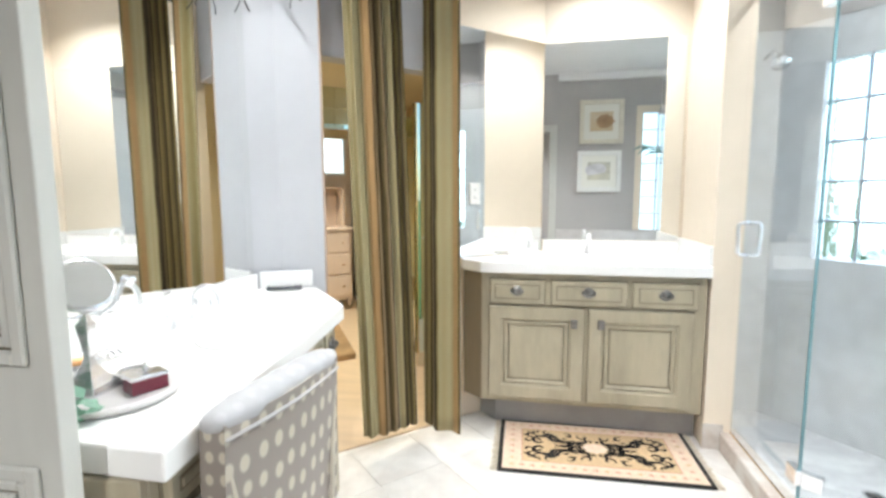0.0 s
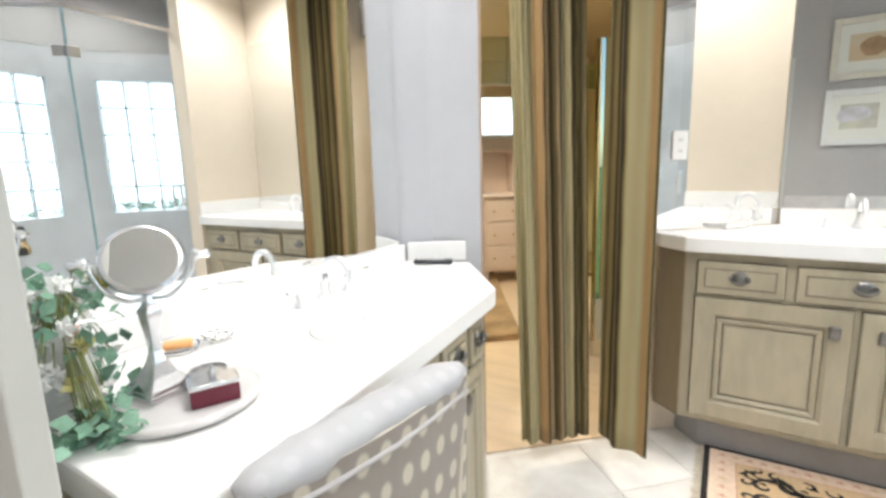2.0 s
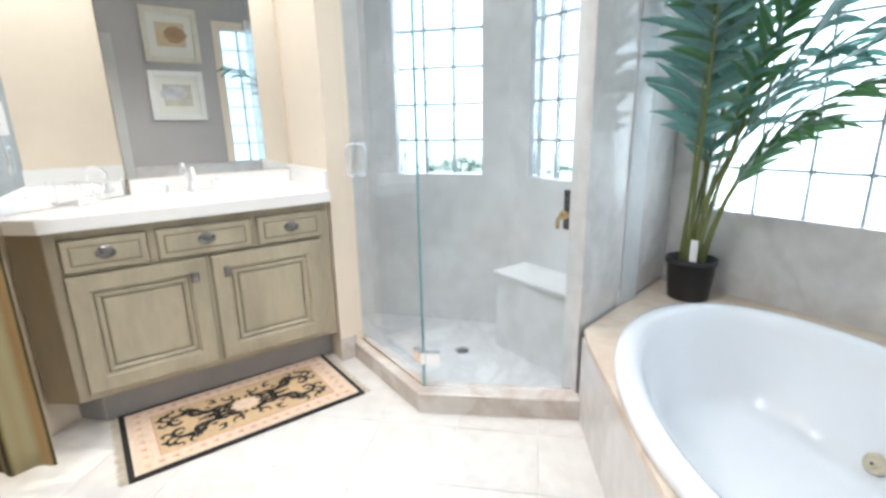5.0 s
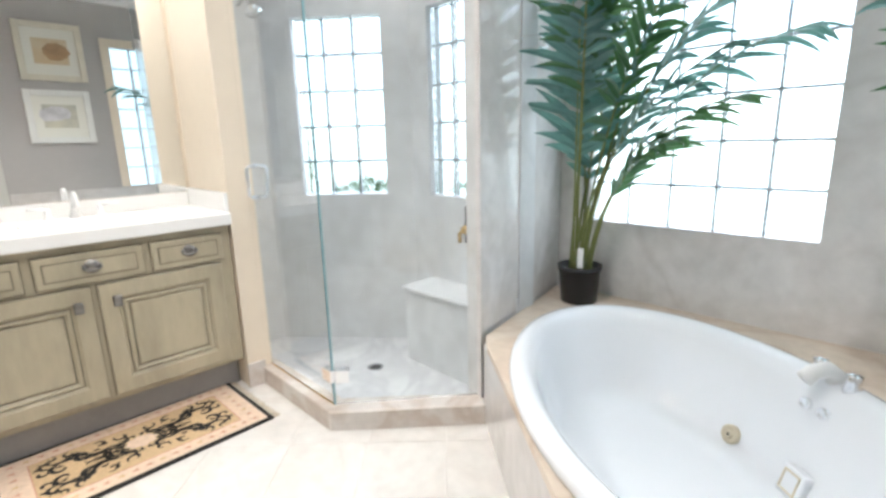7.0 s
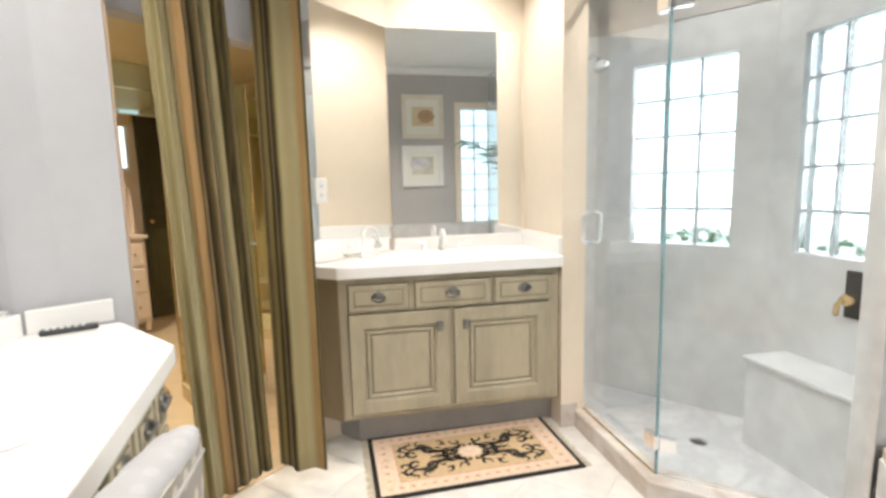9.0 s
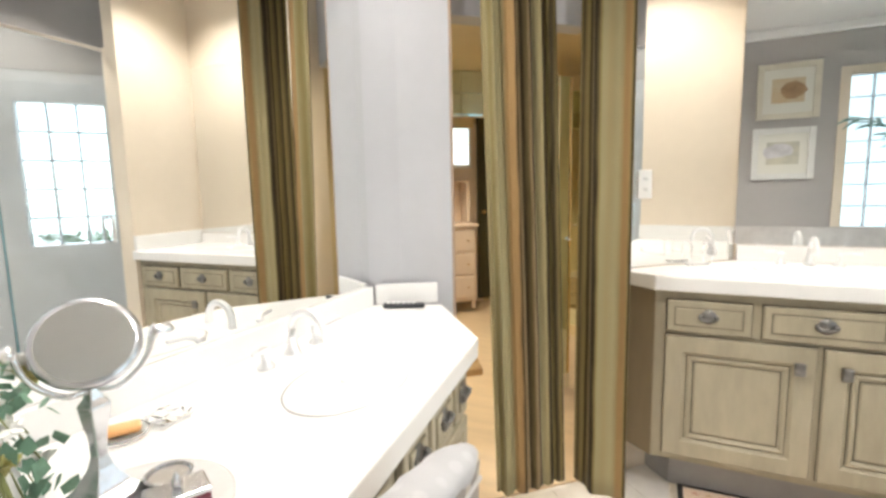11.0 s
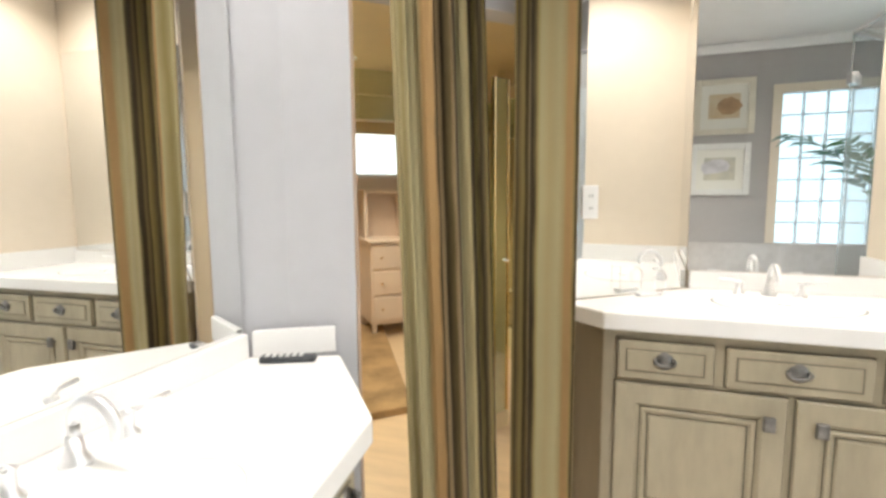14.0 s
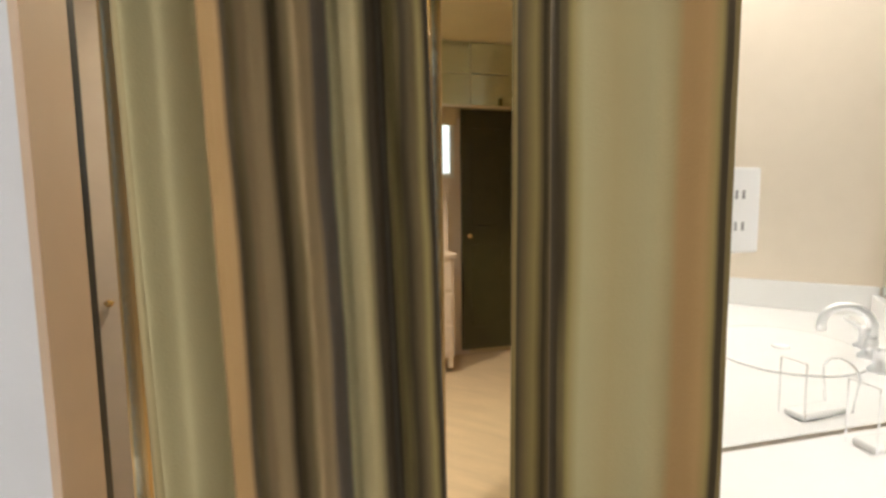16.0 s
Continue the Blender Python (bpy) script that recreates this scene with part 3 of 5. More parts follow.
def near_vanity():
    top = thing("worktop", "long white vanity counter with a clipped corner, overexposed by light", "worktop", NV)
    E = NLEN
    pts = [(E, 0), to_near((-0.868, 2.128)), to_near((M1[0] + 0.014, M1[1] - 0.008)), to_near((M0[0] + 0.016, 0.748)), (0.125, 0)]
    part("slab", prism(pts, 0.797, 0.855, 0.006), M_COUNTER, top)
    a, b = to_near((M1[0] + 0.012, M1[1] - 0.02)), to_near((M0[0] + 0.012, 0.75))
    c, d = to_near((M1[0] + 0.032, M1[1] - 0.02)), to_near((M0[0] + 0.032, 0.75))
    part("backsplash", prism([a, b, d, c], 0.855, 0.926, 0.003), M_COUNTER, top)
    e = [(M1[0] + 0.034, M1[1] + 0.010), (-0.905, 2.165), (-0.895, 2.148), (M1[0] + 0.036, M1[1] - 0.014)]
    part("end_splash", prism([to_near(p) for p in e], 0.855, 0.930, 0.003), M_COUNTER, top)
    # far cabinet below the counter
    cab = thing("vanity_cabinet", "sage-cream glazed cabinet under the near counter beside the knee space", "vanity", NV)
    D = 0.40
    part("body", prism([(E - 0.03, 0.045), (E - 0.50, 0.045), (E - 0.50, D), (E + 0.10, D), (E + 0.12, 0.20)], 0.10, 0.797, 0.003), M_CAB, cab)
    part("toe_kick", prism([(E - 0.08, 0.10), (E - 0.49, 0.10), (E - 0.49, D), (E + 0.02, D)], 0.0, 0.10), M_SHOWER, cab)
    for u, w in ((0.04, 0.145), (0.17, 0.33), (0.35, 0.49)):
        dr = drawer_front(cab, E - w, 0.655, E - u, 0.780, 0.025)
        pull(dr, E - (u + w) / 2, 0.025, 0.725)
    for u, w in ((0.04, 0.255), (0.275, 0.49)):
        dr = raised_panel(cab, E - w, 0.125, E - u, 0.640, 0.025, rail=0.045)
        knob(dr, E - (w - 0.025 if u < 0.1 else u + 0.025), 0.025, 0.585)
    rail = thing("apron_drawer", "shallow sage-cream drawer rail above the knee space", "drawer", NV)
    part("body", box(0.151, 0.05, 0.70, E - 0.501, D, 0.796, 0.003), M_CAB, rail)
    drawer_front(rail, 0.18, 0.708, E - 0.53, 0.785, 0.03)
    side = thing("end_panel", "sage-cream side panel under the near end of the counter", "panel", NV)
    part("board", box(0.13, 0.05, 0.0, 0.149, D, 0.796, 0.003), M_CAB, side)
    basin = thing("wash_basin", "white oval basin set in the near counter", "basin", NV)
    bm = lathe([(0.172, 0.0), (0.177, 0.001), (0.170, 0.0022), (0.155, 0.0018), (0.14, 0.001), (0.0005, 0.0008)], 40, at=(E - 0.38, 0.20, 0.8555), sy=0.7)
    part("bowl", bm, M_COUNTER, basin, smooth=True)
    part("drain", lathe([(0.020, 0.0), (0.020, 0.003), (0.014, 0.004), (0.001, 0.0035)], 20, at=(E - 0.38, 0.20, 0.8563)), M_WHITE, basin, "small white drain", True)
    tap(-0.995, 1.49, 0.855, -86, "near")


near_vanity()

# ---------------------------------------------------------------- curtains


def curtain(name, label, path, depth, folds, z0, z1, material, top_shift, repeat, u0=0.0):
    """A pleated cloth along a path of plan points; it widens a little to the top."""
    bm = bmesh.new()
    uvl = bm.loops.layers.uv.new("cloth")
    rnd = random.Random(len(label))
    n, rows = 220, 26
    P = [Vector((*p, 0)) for p in path]
    seg = [0.0]
    for a, b in zip(P, P[1:]):
        seg.append(seg[-1] + (b - a).length)
    L = seg[-1]

    def at(s):
        for i in range(len(P) - 1):
            if s <= seg[i + 1] + 1e-9:
                k = (s - seg[i]) / (seg[i + 1] - seg[i])
                d = (P[i + 1] - P[i]).normalized()
                return P[i].lerp(P[i + 1], k), Vector((-d.y, d.x, 0))
        return P[-1], Vector((0, 1, 0))
    ph = [rnd.uniform(0, 6.28) for _ in range(4)]
    grid = []
    for j in range(rows + 1):
        v = j / rows
        row = []
        for i in range(n + 1):
            u = i / n
            p, nn = at(u * L)
            w = depth * (0.85 + 0.25 * math.sin(3.1 * u + ph[0]))
            fold = math.sin(2 * math.pi * folds * u + 0.7 * math.sin(5 * u + ph[1]) + 0.35 * math.sin(2.2 * v + ph[2]))
            fold += 0.35 * math.sin(2 * math.pi * folds * 2.3 * u + ph[3])
            q = p + nn * fold * w * (0.98 - 0.38 * (1 - v) ** 4) + Vector((*top_shift, 0)) * v
            hem = 0.004 * math.sin(2 * math.pi * folds * u + 1.0) * (1 - v) ** 6
            row.append(bm.verts.new((q.x, q.y, z0 + (z1 - z0) * v + hem)))
        grid.append(row)
    for j in range(rows):
        for i in range(n):
            f = bm.faces.new((grid[j][i], grid[j][i + 1], grid[j + 1][i + 1], grid[j + 1][i]))
            for lp, (a, b) in zip(f.loops, ((i, j), (i + 1, j), (i + 1, j + 1), (i, j + 1))):
                lp[uvl].uv = (u0 + a / n * repeat, b / rows)
    me = bpy.data.meshes.new(name)
    bm.to_mesh(me)
    bm.free()
    me.polygons.foreach_set("use_smooth", [True] * len(me.polygons))
    me.materials.append(material)
    ob = new(name, me)
    so = ob.modifiers.new("thickness", "SOLIDIFY")
    so.thickness = 0.003
    return tagged(ob, label, "curtain", "curtains in the doorway")


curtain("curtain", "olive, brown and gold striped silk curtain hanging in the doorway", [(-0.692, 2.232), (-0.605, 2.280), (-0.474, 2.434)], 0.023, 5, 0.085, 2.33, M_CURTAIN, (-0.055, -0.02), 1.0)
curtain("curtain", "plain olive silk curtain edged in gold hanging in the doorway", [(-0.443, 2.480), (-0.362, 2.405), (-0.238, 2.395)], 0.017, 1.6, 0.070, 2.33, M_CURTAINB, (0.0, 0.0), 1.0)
rod = thing("curtain_rod", "dark curtain rod above the doorway", "curtain rod")
part("bar", tube([(-0.86, 2.16, 2.34), (-0.20, 2.45, 2.34)], 0.012, 12), M_BLACK, rod)
for bx, by in ((-0.80, 2.186), (-0.30, 2.406)):
    part("bracket", tube([(bx, by, 2.34), (bx - 0.12, by + 0.25, 2.34)], 0.007, 8), M_BLACK, rod)

# ---------------------------------------------------------------- rug


def rug():
    r = thing("rug", "small oriental rug with black scrolls on gold and floral border", "rug", pose(0.428, 2.474, 0.0, 0, 0, 1.6))
    hw, hd = 0.475, 0.255
    M_RB = mat("black_wool", (0.02, 0.018, 0.016), 0.95, vary=0.3, scale=60, bump=0.6, bump_scale=400)
    M_RC = mat("cream_wool", (0.76, 0.59, 0.45), 0.95, vary=0.12, scale=60, bump=0.6, bump_scale=400)
    M_RG = mat("gold_wool", (0.62, 0.44, 0.25), 0.95, vary=0.12, scale=60, bump=0.6, bump_scale=400)
    M_RR = mat("rust_wool", (0.60, 0.34, 0.24), 0.95, vary=0.15, scale=60, bump=0.6, bump_scale=400)
    M_RF = mat("fringe_cotton", (0.62, 0.55, 0.44), 0.95, vary=0.2, scale=60)
    part("border", box(-hw, -hd, 0.001, hw, hd, 0.009, 0.003), M_RB, r)
    part("border", box(-hw + 0.022, -hd + 0.022, 0.004, hw - 0.022, hd - 0.022, 0.0102), M_RC, r, "cream floral border")
    part("border", box(-hw + 0.112, -hd + 0.092, 0.005, hw - 0.112, hd - 0.092, 0.0108), M_RR, r)
    part("field", box(-hw + 0.118, -hd + 0.098, 0.006, hw - 0.118, hd - 0.098, 0.0114), M_RG, r)
    # border flowers
    spots = [(-hw + 0.067 + i * (2 * hw - 0.134) / 17, s * (hd - 0.057)) for i in range(18) for s in (-1, 1)] + [(s * (hw - 0.067), -hd + 0.115 + j * 0.056) for j in range(6) for s in (-1, 1)]
    for k, (x, y) in enumerate(spots):
        bm = bmesh.new()
        bm.faces.new([bm.verts.new((x + (0.014 + 0.007 * math.cos(5 * a)) * math.cos(a), y + (0.012 + 0.006 * math.cos(5 * a)) * math.sin(a), 0.0116)) for a in [2 * math.pi * q / 10 for q in range(10)]])
        part("flower", bm, M_RR if k % 3 else M_RG, r)
    # black scrolls, mirrored in both ways
    bm = bmesh.new()

    def ribbon(pts, w):
        vs = []
        for i, (x, y) in enumerate(pts):
            a, b = pts[max(i - 1, 0)], pts[min(i + 1, len(pts) - 1)]
            d = Vector((b[0] - a[0], b[1] - a[1])).normalized()
            ww = w * (0.35 + 0.65 * math.sin(math.pi * i / (len(pts) - 1)))
            vs.append((bm.verts.new((x - d.y * ww, y + d.x * ww, 0.0122)), bm.verts.new((x + d.y * ww, y - d.x * ww, 0.0122))))
        for (a, b), (c, d) in zip(vs, vs[1:]):
            bm.faces.new((a, b, d, c))

    def curl(cx, cy, r0, turns, a0, sx, sy, w):
        ribbon([(sx * (cx + r0 * (1 - 0.75 * k / 18) * math.cos(a0 + turns * k / 18)), sy * (cy + r0 * (1 - 0.75 * k / 18) * math.sin(a0 + turns * k / 18))) for k in range(19)], w)
    for sx in (-1, 1):
        for sy in (-1, 1):
            curl(0.10, 0.035, 0.045, 5.0, 3.3, sx, sy, 0.009)
            curl(0.19, 0.075, 0.045, 5.4, 3.6, sx, sy, 0.009)
            curl(0.27, 0.040, 0.045, -5.2, 2.2, sx, sy, 0.009)
            curl(0.31, 0.100, 0.032, 5.0, 4.0, sx, sy, 0.008)
            curl(0.05, 0.105, 0.030, -5.0, 0.5, sx, sy, 0.007)
            curl(0.13, 0.110, 0.026, 5.0, 0.9, sx, sy, 0.007)
            ribbon([(sx * (0.06 + 0.26 * k / 12), sy * (0.02 + 0.10 * (k / 12) ** 1.5 + 0.012 * math.sin(k))) for k in range(13)], 0.006)
            curl(0.23, 0.125, 0.024, -5.0, 1.5, sx, sy, 0.007)
            curl(0.33, 0.050, 0.026, 5.0, 2.4, sx, sy, 0.007)
            curl(0.15, 0.030, 0.028, -5.4, 5.0, sx, sy, 0.007)
            curl(0.06, 0.060, 0.030, 5.2, 1.2, sx, sy, 0.008)
            curl(0.29, 0.135, 0.018, 4.8, 2.0, sx, sy, 0.006)
            ribbon([(sx * (0.055 + 0.275 * k / 12), sy * (0.030 + 0.088 * k / 12 + 0.016 * math.sin(1.1 * k))) for k in range(13)], 0.008)
            ribbon([(sx * (0.050 + 0.15 * k / 8), sy * (0.012 + 0.022 * math.sin(0.8 * k))) for k in range(9)], 0.007)
            for k in range(4):
                q = 0.25 + 0.36 * k
                ribbon([(sx * 0.068 * math.cos(q), sy * 0.052 * math.sin(q)), (sx * 0.084 * math.cos(q + 0.1), sy * 0.066 * math.sin(q + 0.1)), (sx * 0.098 * math.cos(q - 0.1), sy * 0.078 * math.sin(q - 0.1))], 0.009)
            for k in range(9):
                x, y = 0.07 + 0.032 * k, 0.03 + 0.09 * ((k * 37) % 10) / 10
                ribbon([(sx * x, sy * y), (sx * (x + 0.012), sy * (y + 0.010)), (sx * (x + 0.026), sy * (y + 0.006))], 0.009)
    part("scrollwork", bm, M_RB, r, "black scrolling vines")
    bm = bmesh.new()
    vs = [bm.verts.new(((0.056 + 0.006 * math.cos(8 * a)) * math.cos(a), (0.044 + 0.005 * math.cos(8 * a)) * math.sin(a), 0.0126)) for a in [2 * math.pi * i / 32 for i in range(32)]]
    bm.faces.new(vs)
    part("medallion", bm, M_RC, r)
    for s in (-1, 1):
        bm = bmesh.new()
        rnd = random.Random(5)
        for k in range(85):
            y = -hd + 0.006 + k * (2 * hd - 0.012) / 84
            tube([(s * hw, y, 0.005), (s * (hw + 0.03 + rnd.uniform(-0.008, 0.006)), y + rnd.uniform(-0.004, 0.004), 0.003)], 0.0018, 4, bm)
        tagged(part("fringe", bm, M_RF, r), kind="stuff")


rug()

# ---------------------------------------------------------------- shower


def shower():
    s = thing("shower_enclosure", "frameless clear glass shower enclosure with a hinged door and chrome fittings", "shower")
    A, B, C = (1.085, 2.625), (1.085, 1.985), (1.595, 1.565)
    H0, H1 = 0.094, 2.16
    for p, q, nm in ((A, B, "door"), (B, C, "fixed_panel")):
        d = Vector((q[0] - p[0], q[1] - p[1])).normalized()
        nx, ny = -d.y * 0.005, d.x * 0.005
        g = 0.004
        p2, q2 = (p[0] + d.x * g, p[1] + d.y * g), (q[0] - d.x * g, q[1] - d.y * g)
        pane = part(nm, prism([(p2[0] - nx, p2[1] - ny), (q2[0] - nx, q2[1] - ny), (q2[0] + nx, q2[1] + ny), (p2[0] + nx, p2[1] + ny)], H0 + 0.006, H1), M_PANE, s, "clear glass pane")
        pane.visible_shadow = False
    for p in (B,):
        part("glass_edge", prism([(p[0] - 0.004, p[1] - 0.003), (p[0] + 0.004, p[1] - 0.003), (p[0] + 0.004, p[1] + 0.003), (p[0] - 0.004, p[1] + 0.003)], H0, H1), M_GEDGE, s, "blue-green polished glass edge")
    for z in (0.235, 1.93):
        part("hinge", prism([(1.066, 1.90 + 0.075), (1.104, 1.975), (1.104, 2.045), (1.066, 2.045)], z - 0.03, z + 0.03, 0.003), M_CHROME, s, "chrome glass hinge")
        d = Vector((C[0] - B[0], C[1] - B[1])).normalized()
        a = Vector(B) + d * 0.012
        b = a + d * 0.06
        nn = Vector((-d.y, d.x)) * 0.018
        part("hinge", prism([tuple(a - nn), tuple(b - nn), tuple(b + nn), tuple(a + nn)], z - 0.03, z + 0.03, 0.003), M_CHROME, s, "chrome glass hinge")
    # pull handle
    bm = bmesh.new()
    hy, hz = 2.535, 1.065
    for sx in (-1, 1):
        x = 1.085 + sx * 0.05
        tube([(1.085, hy, hz + 0.075), (x - sx * 0.012, hy, hz + 0.075), (x, hy, hz + 0.063), (x, hy, hz - 0.063), (x - sx * 0.012, hy, hz - 0.075), (1.085, hy, hz - 0.075)], 0.009, 10, bm)
    part("handle", bm, M_CHROME, s, "chrome D-shaped pull handle", True)
    part("sill_strip", tube([(1.085, 2.62, 0.096), (1.085, 1.985, 0.096)], 0.006, 6), M_BRASS, s, "brass door sweep")
    part("rail", box(1.075, 1.985, 2.16, 1.095, 2.63, 2.185, 0.003), M_CHROME, s, "chrome header rail")
    d = Vector((C[0] - B[0], C[1] - B[1])).normalized()
    nn = Vector((-d.y, d.x)) * 0.01
    part("rail", prism([tuple(Vector(B) - nn), tuple(Vector(C) - nn), tuple(Vector(C) + nn), tuple(Vector(B) + nn)], 2.16, 2.185, 0.003), M_CHROME, s, "chrome header rail")
    jamb = thing("shower_jamb", "slim metal jamb where the glass door closes", "door jamb")
    part("strip", box(1.058, 2.605, 0.09, 1.098, 2.629, 2.19, 0.003), M_CREAM, jamb)
    # bench
    b = thing("shower_bench", "grey stone block bench in the shower corner", "bench")
    part("body", prism([(1.70, 1.655), (1.929, 1.60), (1.929, 2.20), (1.70, 2.20)], 0.03, 0.44, 0.004), M_SHOWER, b)
    part("seat", prism([(1.685, 1.645), (1.929, 1.60), (1.929, 2.215), (1.685, 2.215)], 0.44, 0.468, 0.008), M_SHOWER, b)
    dr = thing("drain", "small round chrome shower drain", "drain", pose(1.505, 2.25, 0.034))
    part("ring", lathe([(0.045, 0.0), (0.045, 0.004), (0.036, 0.005), (0.034, 0.003), (0.001, 0.003)], 24), M_CHROME, dr, smooth=True)
    bm = bmesh.new()
    for i in range(-3, 4):
        box(-0.028, i * 0.009 - 0.002, 0.003, 0.028, i * 0.009 + 0.002, 0.0045, bm=bm)
    part("grate", bm, M_BLACK, dr)
    vl = thing("shower_valve", "dark bronze shower control with a pale lever", "shower control", pose(1.921, 1.92, 0.80, 0, -90, 0))
    part("plate", box(-0.10, -0.032, -0.008, 0.10, 0.032, 0.004, 0.006), M_BLACK, vl)
    bm = lathe([(0.026, 0.0), (0.026, 0.03), (0.018, 0.045), (0.001, 0.048)], 20, at=(-0.02, 0, 0.004))
    tube([(-0.02, 0, 0.045), (-0.04, 0.015, 0.06), (-0.085, 0.02, 0.055)], 0.011, 10, bm)
    part("lever", bm, M_BRASS, vl, "pale brass lever", True)
    hd = thing("shower_sprayer", "small chrome shower head on a bent arm", "shower head")
    bm = tube([(1.30, 3.02, 1.98), (1.30, 2.94, 2.00), (1.30, 2.86, 1.95)], 0.009, 10)
    part("arm", bm, M_CHROME, hd, smooth=True)
    bm = lathe([(0.012, 0.0), (0.018, 0.02), (0.045, 0.05), (0.045, 0.058), (0.001, 0.06)], 20)
    bmesh.ops.transform(bm, matrix=pose(1.30, 2.87, 1.958, 145, 0, 0), verts=bm.verts)
    part("rose", bm, M_CHROME, hd, smooth=True)


shower()


M_MORTAR = mat("grey_mortar", (0.42, 0.45, 0.48), 0.8, vary=0.1, scale=20)


def block_window(name, label, m, cols, rows_n, w, h, depth, hedge=None):
    """A window of glass blocks in a local frame: x along, z up, y outwards."""
    win = tagged(new(name), label, "window", kind="structure")
    win.matrix_basis = m
    fr = bmesh.new()
    bw, bh = w / cols, h / rows_n
    for i in range(1, cols):
        box(i * bw - 0.005, 0.030, 0.0, i * bw + 0.005, 0.046, h, bm=fr)
    for j in range(1, rows_n):
        for i in range(cols):
            box(i * bw + 0.005, 0.030, j * bh - 0.005, (i + 1) * bw - 0.005, 0.046, j * bh + 0.005, bm=fr)
    part("mortar_grid", fr, M_MORTAR, win)
    bm = box(0.006, 0.022, 0.006, bw - 0.006, 0.082, bh - 0.006, 0.008, 2)
    me = bpy.data.meshes.new("glass_block")
    bm.to_mesh(me)
    bm.free()
    me.materials.append(M_BLOCK)
    for i in range(cols):
        for j in range(rows_n):
            b = new("glass_block", me)
            b.parent = win
            b.location = (i * bw, 0, j * bh)
            b.visible_shadow = False
    return win


block_window("window_1", "glass block window over the tub, bright with daylight", pose(WEST, 1.52, SILL, 0, 0, -90), 5, 7, 1.0, HEAD - SILL, 0.14)
block_window("window_5", "glass block window in the picture wall over the tub", pose(1.37, ENTRY, 0.84, 0, 0, 180) @ pose(-0.93, 0, 0), 5, 7, 0.93, 1.42, 0.12)
block_window("window_2", "narrow glass block window in the shower", pose(1.93, 2.215, WZ0, 0, 0, -90), 3, 5, 0.485, WZ1 - WZ0, 0.12)
a2 = math.degrees(math.atan2(S3[1] - S2[1], S3[0] - S2[0]))
ux, uy = (S3[0] - S2[0]) / LB, (S3[1] - S2[1]) / LB
block_window("window_3", "narrow glass block window in the slanted shower wall", pose(S2[0] + ux * 0.655, S2[1] + uy * 0.655, WZ0, 0, 0, a2 - 180), 3, 5, 0.5, WZ1 - WZ0, 0.12)

wb = thing("wire_basket", "small chrome wire soap basket on the marble wall", "soap basket", line_pose((1.976, 1.613), (2.45, 1.697)) @ pose(0, 0, 1.62))
for z in (0.0, 0.05):
    part("hoop", tube([(-0.07, -0.004, z), (-0.07, -0.09, z), (0.07, -0.09, z), (0.07, -0.004, z), (-0.07, -0.004, z)], 0.003, 8), M_CHROME, wb)
for k in range(5):
    x = -0.056 + k * 0.028
    part("wire", tube([(x, -0.004, 0.05), (x, -0.004, 0.0), (x, -0.09, 0.0), (x, -0.09, 0.05)], 0.0018, 6), M_CHROME, wb)

# ---------------------------------------------------------------- tub
AX, AN = Vector((0.64, 0.77, 0)).normalized(), Vector((-0.77, 0.64, 0)).normalized()
TC = Vector((1.57, 0.67, 0))


